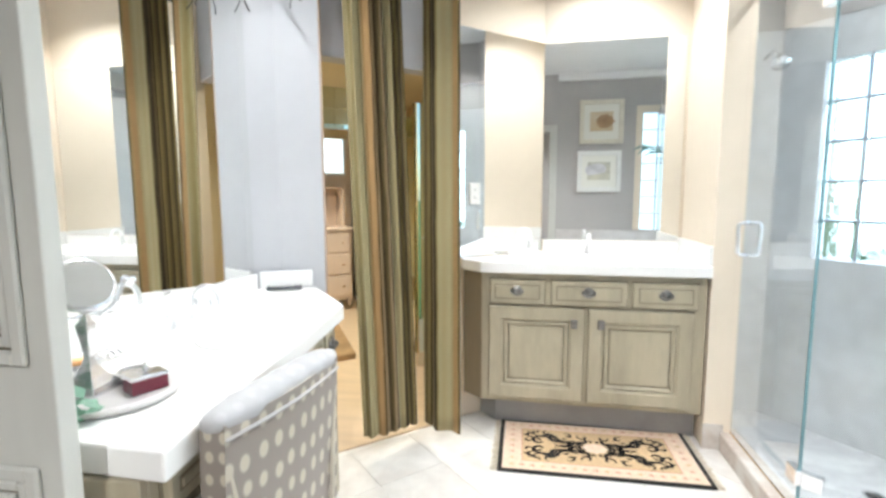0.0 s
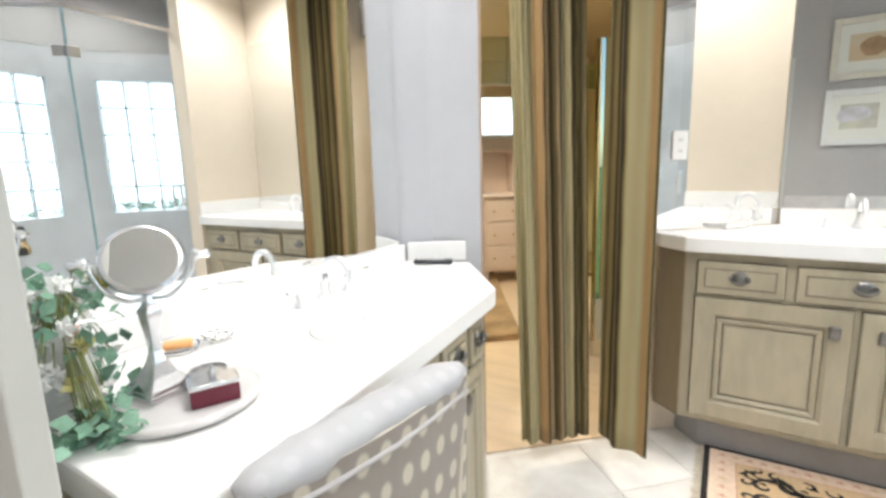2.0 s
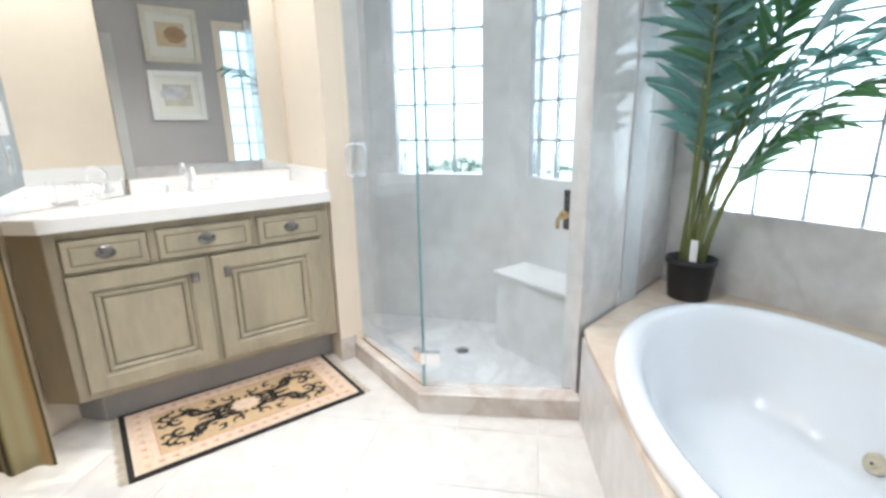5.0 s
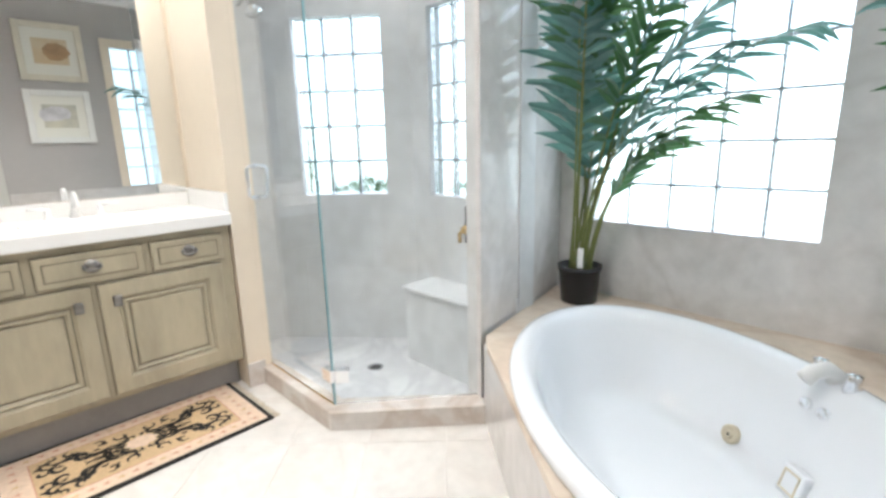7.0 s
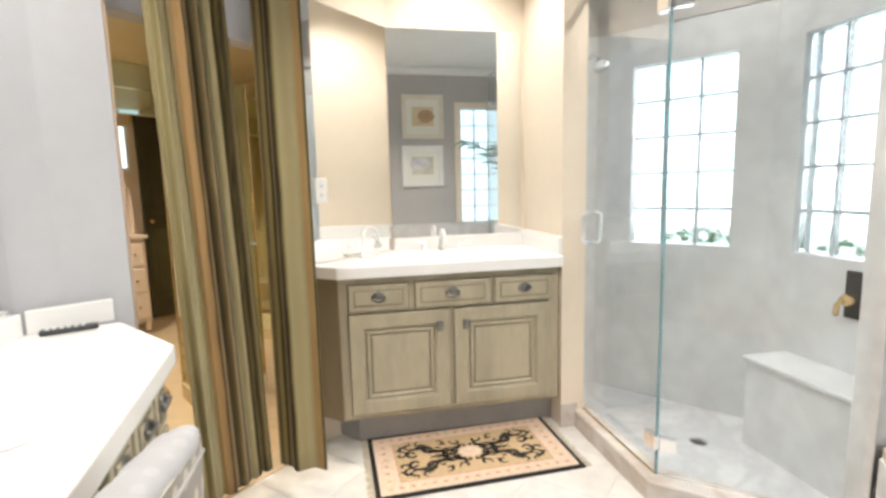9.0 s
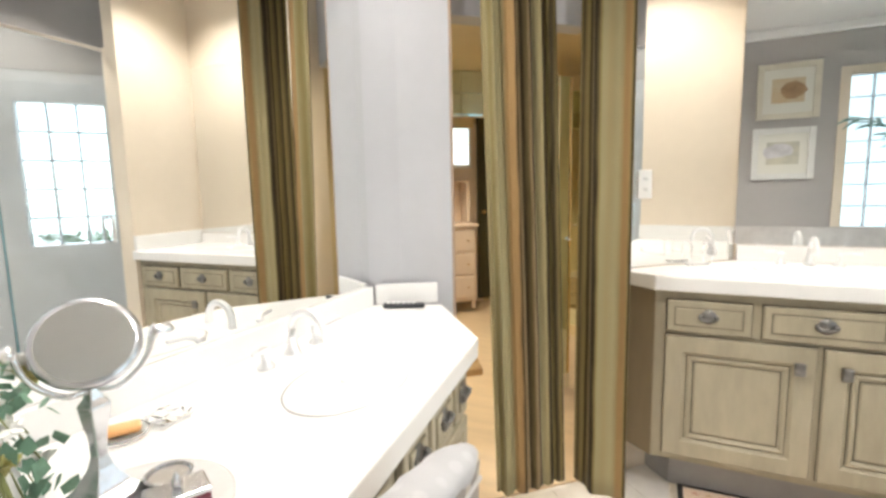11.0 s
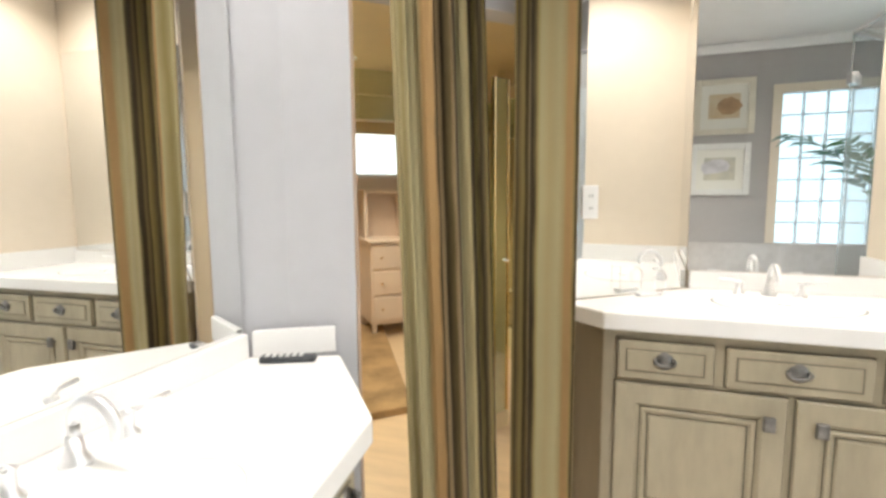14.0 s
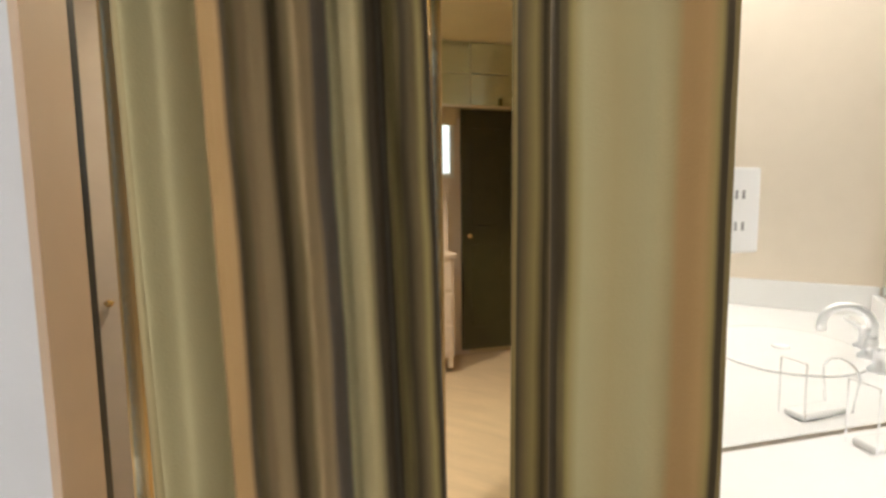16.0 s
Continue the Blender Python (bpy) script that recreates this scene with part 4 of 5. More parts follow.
def tub():
    deck = [(1.555, 1.515), (WEST, 1.70), (WEST, ENTRY), (0.20, ENTRY)]
    # deck with an oval hole, built as a ring between the outline and the rim
    n = 64
    bm = bmesh.new()

    def oval(a, b, k):
        t = 2 * math.pi * k / n
        return TC + AX * a * math.cos(t) + AN * b * math.sin(t)

    def outline(k):
        c, p = TC, oval(1, 1, k)
        d = (p - c)
        best = None
        for (x1, y1), (x2, y2) in zip(deck, deck[1:] + deck[:1]):
            ex, ey = x2 - x1, y2 - y1
            den = d.x * ey - d.y * ex
            if abs(den) < 1e-9:
                continue
            t = ((x1 - c.x) * ey - (y1 - c.y) * ex) / den
            s = ((x1 - c.x) * d.y - (y1 - c.y) * d.x) / den
            if t > 0 and -1e-6 <= s <= 1 + 1e-6 and (best is None or t < best):
                best = t
        return c + d * best
    inner = [bm.verts.new(oval(0.80, 0.47, k) + Vector((0, 0, 0.40))) for k in range(n)]
    outer = [bm.verts.new(outline(k) + Vector((0, 0, 0.40))) for k in range(n)]
    low = [bm.verts.new(outline(k) + Vector((0, 0, 0.37))) for k in range(n)]
    for k in range(n):
        k2 = (k + 1) % n
        bm.faces.new((inner[k], inner[k2], outer[k2], outer[k]))
        bm.faces.new((outer[k], outer[k2], low[k2], low[k]))
    setting("tub_deck", bm, M_DECK, "cream stone deck round the sunken tub", "tub deck")
    d = Vector((0.20 - 1.555, ENTRY - 1.515)).normalized()
    nn = Vector((-d.y, d.x)) * 0.03
    p, q = Vector((1.555, 1.515)), Vector((0.20, ENTRY))
    setting("tub_apron", prism([tuple(p + nn * 0.05), tuple(q + nn * 0.05), tuple(q + nn), tuple(p + nn)], 0.0, 0.372), M_MARBLE, "pale marble front of the tub surround", "tub apron")
    t = thing("bathtub", "white oval drop-in whirlpool bathtub with a rolled rim", "bathtub")
    prof = [(0.87, 0.405), (0.875, 0.425), (0.868, 0.440), (0.845, 0.447), (0.815, 0.443), (0.795, 0.428), (0.775, 0.39), (0.75, 0.30), (0.72, 0.20), (0.68, 0.115), (0.61, 0.075), (0.45, 0.06), (0.0, 0.055)]
    bm = bmesh.new()
    rings = []
    for a, z in prof:
        off = a - 0.87
        b = max(0.0, 0.545 + off * (1.0 if a > 0.7 else 0.98))
        if a <= 0.0:
            rings.append([bm.verts.new(TC + Vector((0, 0, z)))])
        else:
            if a < 0.65:
                b = 0.545 * a / 0.95
            rings.append([bm.verts.new(oval(a, b, k) + Vector((0, 0, z))) for k in range(n)])
    for r0, r1 in zip(rings, rings[1:]):
        for k in range(n):
            if len(r1) == 1:
                bm.faces.new((r0[k], r0[(k + 1) % n], r1[0]))
            else:
                bm.faces.new((r0[k], r0[(k + 1) % n], r1[(k + 1) % n], r1[k]))
    part("shell", bm, M_TUB, t, smooth=True)
    # jets on the window-side wall of the shell, a suction plate and two air controls

    def on_wall(a, b, ang, z, shift=0.006):
        c = oval(a, b, ang / 360 * n) + Vector((0, 0, z))
        inw = (TC + AX * (c - TC).dot(AX) * 0.75 + Vector((0, 0, z + 0.10)) - c).normalized()
        return Matrix.Translation(c + inw * shift) @ inw.to_track_quat("Z", "Y").to_matrix().to_4x4()
    M_JET = mat("ivory_plastic", (0.62, 0.55, 0.41), 0.35, vary=0.08, scale=30)
    for ang in (-69,):
        m = on_wall(0.682, 0.357, ang, 0.118)
        bm = lathe([(0.036, -0.02), (0.036, 0.004), (0.031, 0.010), (0.020, 0.005), (0.015, 0.006), (0.013, 0.013), (0.006, 0.014), (0.005, 0.006), (0.001, 0.006)], 28)
        bmesh.ops.transform(bm, matrix=m, verts=bm.verts)
        jet = part("jet", bm, M_JET, t, "round ivory whirlpool jet", True)
        bm = lathe([(0.0055, 0.0), (0.0055, 0.0125), (0.001, 0.0125)], 14)
        bmesh.ops.transform(bm, matrix=m, verts=bm.verts)
        part("nozzle", bm, M_BLACK, jet)
    m = on_wall(0.682, 0.357, -93, 0.122, 0.012)
    bm = box(-0.045, -0.05, -0.02, 0.045, 0.05, 0.016, 0.008, 3)
    bmesh.ops.transform(bm, matrix=m, verts=bm.verts)
    cover = part("suction_cover", bm, M_TUB, t, "square white suction cover")
    bm = ring_frame(-0.032, -0.036, 0.032, 0.036, 0.006, -0.004, 0.004)
    bmesh.ops.transform(bm, matrix=m @ pose(0, 0, 0.017, -90), verts=bm.verts)
    part("rim", bm, M_JET, cover)
    for ang in (-86, -91):
        bm = lathe([(0.019, -0.01), (0.019, 0.006), (0.016, 0.010), (0.013, 0.007), (0.001, 0.009)], 24)
        bmesh.ops.transform(bm, matrix=on_wall(0.765, 0.440, ang, 0.352), verts=bm.verts)
        part("air_control", bm, M_CHROME, t, "small round air control", True)
    # rim-mounted filler
    f = thing("tub_filler", "white and chrome tub filler standing on the rim", "tap")
    c = TC + AX * 0.03 - AN * 0.50
    for s in (-0.06, 0.06):
        bm = lathe([(0.025, 0.43), (0.025, 0.45), (0.018, 0.47), (0.022, 0.49), (0.001, 0.497)], 18, at=(c.x + AX.x * s, c.y + AX.y * s, 0))
        part("handle", bm, M_CHROME, f, smooth=True)
    bm = tube([c + Vector((0, 0, 0.43)), c + Vector((0, 0, 0.462)), c + AN * 0.03 + Vector((0, 0, 0.485)), c + AN * 0.08 + Vector((0, 0, 0.480)), c + AN * 0.11 + Vector((0, 0, 0.455))], 0.026, 16)
    part("spout", bm, M_WHITE, f, smooth=True)


tub()

# ---------------------------------------------------------------- palm


def frond(bm_leaf, bm_stem, base, out, height, length, droop, count, leaf_len, seed):
    """A bent palm stalk with two rows of leaflets that fold along their midrib."""
    rnd = random.Random(seed)
    base, out = Vector(base), Vector((*out, 0)).normalized()
    pts = []
    for i in range(25):
        s = i / 24
        pts.append(base + out * (0.12 * s * height + length * s ** 2.2) + Vector((0, 0, height * s - droop * s ** 3.5)))
    tube(pts, 0.008, 5, bm_stem, 0.25)
    for k in range(count):
        s = min(0.995, 0.46 + 0.54 * (k + 0.5 + rnd.uniform(-0.35, 0.35)) / count)
        i = min(23, int(s * 24))
        p = pts[i].lerp(pts[i + 1], s * 24 - i)
        d = (pts[i + 1] - pts[i]).normalized()
        for sg in (-1, 1):
            side = d.cross(Vector((0, 0, 1)))
            if side.length < 0.05:
                side = out.cross(Vector((0, 0, 1)))
            side = side.normalized() * sg
            ll = leaf_len * (0.55 + 0.9 * math.sin(math.pi * min(1, (s - 0.42) / 0.60))) * rnd.uniform(0.70, 1.18)
            way = (side * rnd.uniform(0.7, 1.0) + d * rnd.uniform(0.55, 0.95) + Vector((0, 0, rnd.uniform(-0.25, 0.12)))).normalized()
            up = way.cross(d).normalized()
            wd = way.cross(up).normalized()
            rows_v = []
            sag = rnd.uniform(0.10, 0.42)
            for j in range(6):
                u = j / 5
                c = p + way * ll * u - Vector((0, 0, sag * ll * u * u))
                w = 0.0165 * math.sin(math.pi * (0.10 + 0.90 * u) ** 0.8) * (1.25 if j < 5 else 0.1)
                rows_v.append((bm_leaf.verts.new(c - wd * w), bm_leaf.verts.new(c - up * w * 0.45), bm_leaf.verts.new(c + wd * w)))
            for a, b in zip(rows_v, rows_v[1:]):
                bm_leaf.faces.new((a[0], a[1], b[1], b[0]))
                bm_leaf.faces.new((a[1], a[2], b[2], b[1]))


def palm(px, py, dirs, seed):
    pot = thing("plant_pot", "plain black plastic nursery pot on the tub deck", "pot", pose(px, py, 0.402))
    part("pot", lathe([(0.085, 0.0), (0.090, 0.004), (0.105, 0.17), (0.112, 0.172), (0.112, 0.195), (0.104, 0.195), (0.098, 0.165), (0.001, 0.16)], 32), M_POT, pot, smooth=True)
    part("soil", lathe([(0.097, 0.160), (0.06, 0.172), (0.001, 0.176)], 24), M_SOIL, pot, smooth=True)
    p = thing("palm", "tall potted areca palm with blue-green arching fronds", "plant")
    rnd = random.Random(seed)
    for k, (dx, dy, h, ln, dr) in enumerate(dirs):
        bl, bs = bmesh.new(), bmesh.new()
        a = rnd.uniform(0, 6.28)
        frond(bl, bs, (px + 0.05 * math.cos(a), py + 0.05 * math.sin(a), 0.565), (dx, dy), h, ln, dr, 13, 0.215, k)
        st = part("stem", bs, M_STEM, p, smooth=True)
        part("frond", bl, M_LEAFB if k % 5 in (0, 2, 3) else M_LEAF, st)
    st = part("tag", box(px - 0.085, py - 0.06, 0.60, px - 0.075, py - 0.03, 0.70, 0.002), M_WHITE, p, "white plant tag")


palm(2.26, 1.46, [(-0.88, -0.47, 1.20, 0.05, 0.04), (-0.2, -0.98, 1.42, 0.26, 0.12), (-0.95, 0.05, 1.66, 0.08, 0.22), (0.1, -1.0, 1.22, 0.48, 0.20), (-0.6, -0.35, 1.88, 0.08, 0.16),
                  (0.12, -0.95, 1.62, 0.60, 0.26), (-0.25, -0.9, 1.85, 0.28, 0.18), (-0.85, -0.5, 1.98, 0.10, 0.18), (0.08, -0.9, 1.98, 0.44, 0.28), (0.0, -1.0, 0.86, 0.28, 0.20),
                  (-0.55, -0.8, 1.00, 0.05, 0.06), (-0.4, -0.5, 2.05, 0.18, 0.22), (0.14, -1.0, 1.86, 0.80, 0.42), (0.1, -1.0, 1.40, 0.66, 0.34), (0.05, -1.0, 1.08, 0.50, 0.26)], 11)
palm(2.22, 0.12, [(-0.95, 0.15, 1.70, 0.72, 0.42), (-0.8, 0.5, 1.60, 0.50, 0.40), (-0.3, 0.8, 1.75, 0.40, 0.40)], 5)

# ---------------------------------------------------------------- pictures


def picture(x, z, w, h, frame_mat, label, tones):
    p = thing("picture", label, "picture", pose(x, ENTRY + 0.002, z))
    bm = bmesh.new()
    t = 0.055
    for a, b, c, d in ((-w / 2, -h / 2, -w / 2 + t, h / 2), (w / 2 - t, -h / 2, w / 2, h / 2), (-w / 2 + t, -h / 2, w / 2 - t, -h / 2 + t), (-w / 2 + t, h / 2 - t, w / 2 - t, h / 2)):
        box(a, 0, b, c, 0.035, d, 0.006, 2, bm)
    part("frame", bm, frame_mat, p)
    part("mat_board", box(-w / 2 + t, 0.0, -h / 2 + t, w / 2 - t, 0.012, h / 2 - t), M_MAT, p)
    art = part("print", box(-w * 0.26, 0.010, -h * 0.21, w * 0.26, 0.0145, h * 0.23), mat("print_ground", tones[0], 0.8, vary=0.3, scale=9, second=tones[1]), p)
    rnd = random.Random(int(z * 100))
    for tone in tones[2:]:
        bm = bmesh.new()
        cx, cz = rnd.uniform(-0.08, 0.06) * w * 2, rnd.uniform(-0.08, 0.05) * h * 2
        vs = [bm.verts.new((cx + (0.09 + 0.03 * rnd.random()) * w / 0.5 * math.cos(a), 0.0152 + 0.0006 * len(art.children), cz + (0.06 + 0.03 * rnd.random()) * math.sin(a))) for a in [2 * math.pi * i / 9 for i in range(9)]]
        bm.faces.new(vs)
        part("patch", bm, mat("print_patch", tone, 0.8, vary=0.25, scale=12), art)


picture(0.885, 2.16, 0.52, 0.53, M_FRAMEC, "cream framed print of a tan hillside house", [(0.55, 0.42, 0.27), (0.66, 0.58, 0.42), (0.42, 0.27, 0.15)])
picture(0.870, 1.56, 0.52, 0.50, M_FRAMEW, "white framed print of a pale village scene", [(0.55, 0.52, 0.42), (0.42, 0.42, 0.38), (0.66, 0.64, 0.66), (0.62, 0.60, 0.62)])

# tile wainscot on the picture wall over the tub
setting("wainscot", box(0.37, ENTRY, 0.40, WEST, ENTRY + 0.012, 0.82), M_MARBLE, "pale marble wainscot above the tub deck", "wainscot")
setting("wainscot_cap", box(0.37, ENTRY, 0.82, WEST, ENTRY + 0.02, 0.838, 0.003), M_MARBLE, "narrow marble cap of the wainscot", "trim")

bm = bmesh.new()
for x0, x1, z0, z1 in ((1.29, 1.37, 0.84, 2.34), (2.30, 2.38, 0.84, 2.34), (1.37, 2.30, 2.26, 2.34)):
    box(x0, ENTRY, z0, x1, ENTRY + 0.015, z1, 0.004, 2, bm)
setting("window_casing", bm, M_CREAM, "cream casing round the picture wall window", "trim")

# ---------------------------------------------------------------- entrance door, standing open


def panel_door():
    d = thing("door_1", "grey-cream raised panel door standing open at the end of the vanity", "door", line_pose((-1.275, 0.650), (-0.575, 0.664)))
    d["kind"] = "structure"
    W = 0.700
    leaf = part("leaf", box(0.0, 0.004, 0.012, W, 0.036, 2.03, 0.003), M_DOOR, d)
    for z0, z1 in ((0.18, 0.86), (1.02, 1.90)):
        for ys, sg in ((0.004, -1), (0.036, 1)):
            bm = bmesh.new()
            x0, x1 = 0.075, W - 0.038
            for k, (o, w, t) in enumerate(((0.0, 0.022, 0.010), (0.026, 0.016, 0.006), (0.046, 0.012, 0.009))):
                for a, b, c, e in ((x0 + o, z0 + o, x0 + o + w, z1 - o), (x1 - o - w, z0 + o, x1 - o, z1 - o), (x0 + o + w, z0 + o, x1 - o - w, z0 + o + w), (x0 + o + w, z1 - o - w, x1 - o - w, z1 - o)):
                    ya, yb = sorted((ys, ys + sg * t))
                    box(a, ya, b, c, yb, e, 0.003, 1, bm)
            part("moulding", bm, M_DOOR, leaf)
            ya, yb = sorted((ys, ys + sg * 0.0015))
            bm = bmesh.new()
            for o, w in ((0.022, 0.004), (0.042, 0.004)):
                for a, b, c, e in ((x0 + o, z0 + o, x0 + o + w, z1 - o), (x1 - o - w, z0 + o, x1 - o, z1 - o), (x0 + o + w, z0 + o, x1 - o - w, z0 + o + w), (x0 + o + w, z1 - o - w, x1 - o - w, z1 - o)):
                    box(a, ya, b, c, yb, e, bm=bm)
            part("groove", bm, M_GLAZE_SHADE, leaf)
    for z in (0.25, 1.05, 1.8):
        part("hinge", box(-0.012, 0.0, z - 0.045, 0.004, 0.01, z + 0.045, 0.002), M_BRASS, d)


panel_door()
bm = bmesh.new()
for x0, x1, z0, z1 in ((0.27, 0.36, 0, 2.05), (-0.67, -0.58, 0, 2.05), (-0.67, 0.36, 2.05, 2.14)):
    box(x0, ENTRY, z0, x1, ENTRY + 0.018, z1, 0.004, 2, bm)
setting("door_casing", bm, M_DOOR, "grey-cream moulded casing round the entrance", "trim")

# ---------------------------------------------------------------- vanity chair


def chair():
    # backrest faces the room, seat goes under the counter
    c = thing("vanity_chair", "upholstered vanity chair in dotted taupe fabric with rolled top", "chair", line_pose((-0.456, 0.826), (-0.412, 1.212)))
    W = 0.388
    bm = bmesh.new()
    uvl = bm.loops.layers.uv.new("cloth")
    nx, nz = 14, 20
    layers = []
    for face in (0, 1):
        g = []
        for j in range(nz + 1):
            z = 0.10 + (0.868 - 0.10) * j / nz
            row = []
            for i in range(nx + 1):
                u = i / nx
                bulge = 0.018 * math.sin(math.pi * u)
                lean = 0.035 * (z - 0.45)
                y = (-0.03 - bulge if face == 0 else 0.026) - lean
                if z < 0.45:
                    y += (-0.012 * math.sin(u * 9) if face == 0 else 0) * (0.45 - z) * 3
                row.append(bm.verts.new((u * W, y, z)))
            g.append(row)
        layers.append(g)
        for j in range(nz):
            for i in range(nx):
                f = bm.faces.new((g[j][i], g[j][i + 1], g[j + 1][i + 1], g[j + 1][i]))
                for lp, (a, b) in zip(f.loops, ((i, j), (i + 1, j), (i + 1, j + 1), (i, j + 1))):
                    lp[uvl].uv = (a / nx * W * 0.95, b / nz * 0.50)
    g0, g1 = layers
    for j in range(nz):
        for i in (0, nx):
            f = bm.faces.new((g0[j][i], g0[j + 1][i], g1[j + 1][i], g1[j][i]))
            for lp, (a, b) in zip(f.loops, ((0, j), (0, j + 1), (1, j + 1), (1, j))):
                lp[uvl].uv = (a * 0.065 + i, b / nz * 0.745)
    for i in range(nx):
        bm.faces.new((g0[nz][i], g0[nz][i + 1], g1[nz][i + 1], g1[nz][i]))
        bm.faces.new((g0[0][i], g0[0][i + 1], g1[0][i + 1], g1[0][i]))
    back = part("backrest", bm, M_DOTS, c, smooth=False)
    roll = bmesh.new()
    rings = []
    for i in range(21):
        u = i / 20
        r = 0.030 * (1 - 0.55 * abs(2 * u - 1) ** 6) * (1 + 0.05 * math.sin(u * 38))
        rings.append([roll.verts.new((-0.012 + u * (W + 0.024), -0.018 + r * 1.35 * math.cos(a), 0.868 + r * 0.9 * math.sin(a))) for a in [2 * math.pi * k / 14 for k in range(14)]])
    for a, b in zip(rings, rings[1:]):
        for k in range(14):
            roll.faces.new((a[k], a[(k + 1) % 14], b[(k + 1) % 14], b[k]))
    roll.faces.new(rings[0])
    roll.faces.new(rings[-1][::-1])
    part("top_roll", roll, M_ROLL, c, "pale shiny padded top roll", True)
    part("piping", tube([(0.002, -0.046, 0.840), (0.10, -0.058, 0.840), (W / 2, -0.063, 0.840), (W - 0.10, -0.058, 0.840), (W - 0.002, -0.046, 0.840)], 0.004, 8), M_FABW, c, "pale piping along the seam", True)
    part("seat", box(0.01, 0.036, 0.36, W - 0.01, 0.36, 0.47, 0.03, 3), M_DOTS, c)
    bm = bmesh.new()
    for i, (s, y) in enumerate(((0.006, -0.028), (W - 0.006, -0.028))):
        pts = [(s, y - 0.008, 0.81), (s + (0.05 if i == 0 else -0.05), y - 0.024, 0.52), (s + (0.09 if i == 0 else -0.09), y - 0.034, 0.30), (s + (0.10 if i == 0 else -0.10), y - 0.036, 0.11)]
        tube(pts, 0.006, 6, bm)
    part("pleat_edge", bm, M_DOTS, c)
    for x, y in ((0.03, 0.0), (W - 0.03, 0.0), (0.03, 0.36), (W - 0.03, 0.36)):
        part("leg", lathe([(0.014, 0.0), (0.02, 0.10), (0.02, 0.37)], 12, at=(x, y, 0)), M_CABSIDE, c, smooth=True)


chair()

# ---------------------------------------------------------------- things on the near counter
CT = 0.855


def counter_things():
    tray = thing("tray", "round pale marble tray on the vanity counter", "tray", pose(-0.735, 0.920, CT + 0.001))
    part("disc", lathe([(0.108, 0.0), (0.118, 0.005), (0.119, 0.012), (0.112, 0.016), (0.100, 0.0135), (0.001, 0.013)], 64), M_MARBLE, tray, smooth=True)
    for k in range(3):
        q = 2.1 * k + 0.5
        part("foot", lathe([(0.008, -0.001), (0.008, 0.002)], 10, at=(0.09 * math.cos(q), 0.09 * math.sin(q), 0)), M_PEWTER, tray)
    m = thing("vanity_mirror", "round tilting silver vanity mirror on a square pewter foot", "mirror", pose(-0.778, 0.906, CT + 0.0145, 0, 0, 62))
    bm = bmesh.new()
    prof = [(0.040, 0.0), (0.040, 0.009), (0.037, 0.012), (0.036, 0.017), (0.022, 0.032), (0.011, 0.055), (0.007, 0.072), (0.008, 0.095), (0.0125, 0.130), (0.0135, 0.140), (0.008, 0.150), (0.005, 0.165)]
    prev = None
    for r, z in prof:
        ring = [bm.verts.new((sx * r, sy * r, z)) for sx, sy in ((-1, -1), (1, -1), (1, 1), (-1, 1))]
        if prev:
            for k in range(4):
                bm.faces.new((prev[k], prev[(k + 1) % 4], ring[(k + 1) % 4], ring[k]))
        else:
            bm.faces.new(ring[::-1])
        prev = ring
    bm.faces.new(prev)
    bmesh.ops.rotate(bm, verts=bm.verts, matrix=Matrix.Rotation(radians(34), 3, "Z"))
    bmesh.ops.bevel(bm, geom=list(bm.edges), offset=0.0012, segments=1, affect="EDGES")
    part("foot", bm, M_SILVER, m)
    R, zc = 0.056, 0.222
    part("yoke", tube([Vector((0, 0, 0.16)), *arc((0, 0, zc), R + 0.014, 250, 180, 8, (1, 0, 0), (0, 0, 1))], 0.004, 8), M_CHROME, m, smooth=True)
    part("yoke", tube([Vector((0, 0, 0.16)), *arc((0, 0, zc), R + 0.014, 290, 360, 8, (1, 0, 0), (0, 0, 1))], 0.004, 8), M_CHROME, m, smooth=True)
    tilt = Matrix.Translation((0, 0, zc)) @ pose(0, 0, 0, 58, 0, 0)
    bm = lathe([(R - 0.006, -0.006), (R, -0.006), (R + 0.004, 0.0), (R, 0.006), (R - 0.006, 0.006)], 48)
    bmesh.ops.transform(bm, matrix=tilt, verts=bm.verts)
    part("rim", bm, M_SILVER, m, smooth=True)
    bm = lathe([(0.001, -0.0065), (R - 0.005, -0.0065), (R - 0.005, 0.0072), (0.001, 0.0072)], 48)
    bmesh.ops.transform(bm, matrix=tilt, verts=bm.verts)
    part("glass", bm, M_MIRROR, m)
    for s in (-1, 1):
        bm = lathe([(0.006, 0), (0.012, 0.006), (0.006, 0.014), (0.009, 0.024), (0.001, 0.03)], 12)
        bmesh.ops.transform(bm, matrix=pose(s * (R + 0.012), 0, zc, 0, 90 * s, 0), verts=bm.verts)
        part("knob", bm, M_CHROME, m, smooth=True)
    b = thing("trinket_box", "dark red lacquered box with a silver lid", "box", pose(-0.673, 0.935, CT + 0.0145, 0, 0, 64))
    part("body", box(-0.035, -0.023, 0.0, 0.035, 0.023, 0.028, 0.002), M_MAROON, b)
    part("lid", box(-0.0365, -0.0245, 0.0282, 0.0365, 0.0245, 0.036, 0.003), M_SILVERBOX, b, "silver lid")
    part("knob", lathe([(0.004, 0.0355), (0.007, 0.044), (0.003, 0.054), (0.001, 0.058)], 12), M_SILVERBOX, b, smooth=True)
    s = thing("soap", "small orange soap bar in a clear dish", "soap", pose(-0.972, 1.045, CT + 0.001, 0, 0, 60))
    part("bar", box(-0.028, -0.016, 0.006, 0.028, 0.016, 0.022, 0.006), M_ORANGE, s, smooth=True)
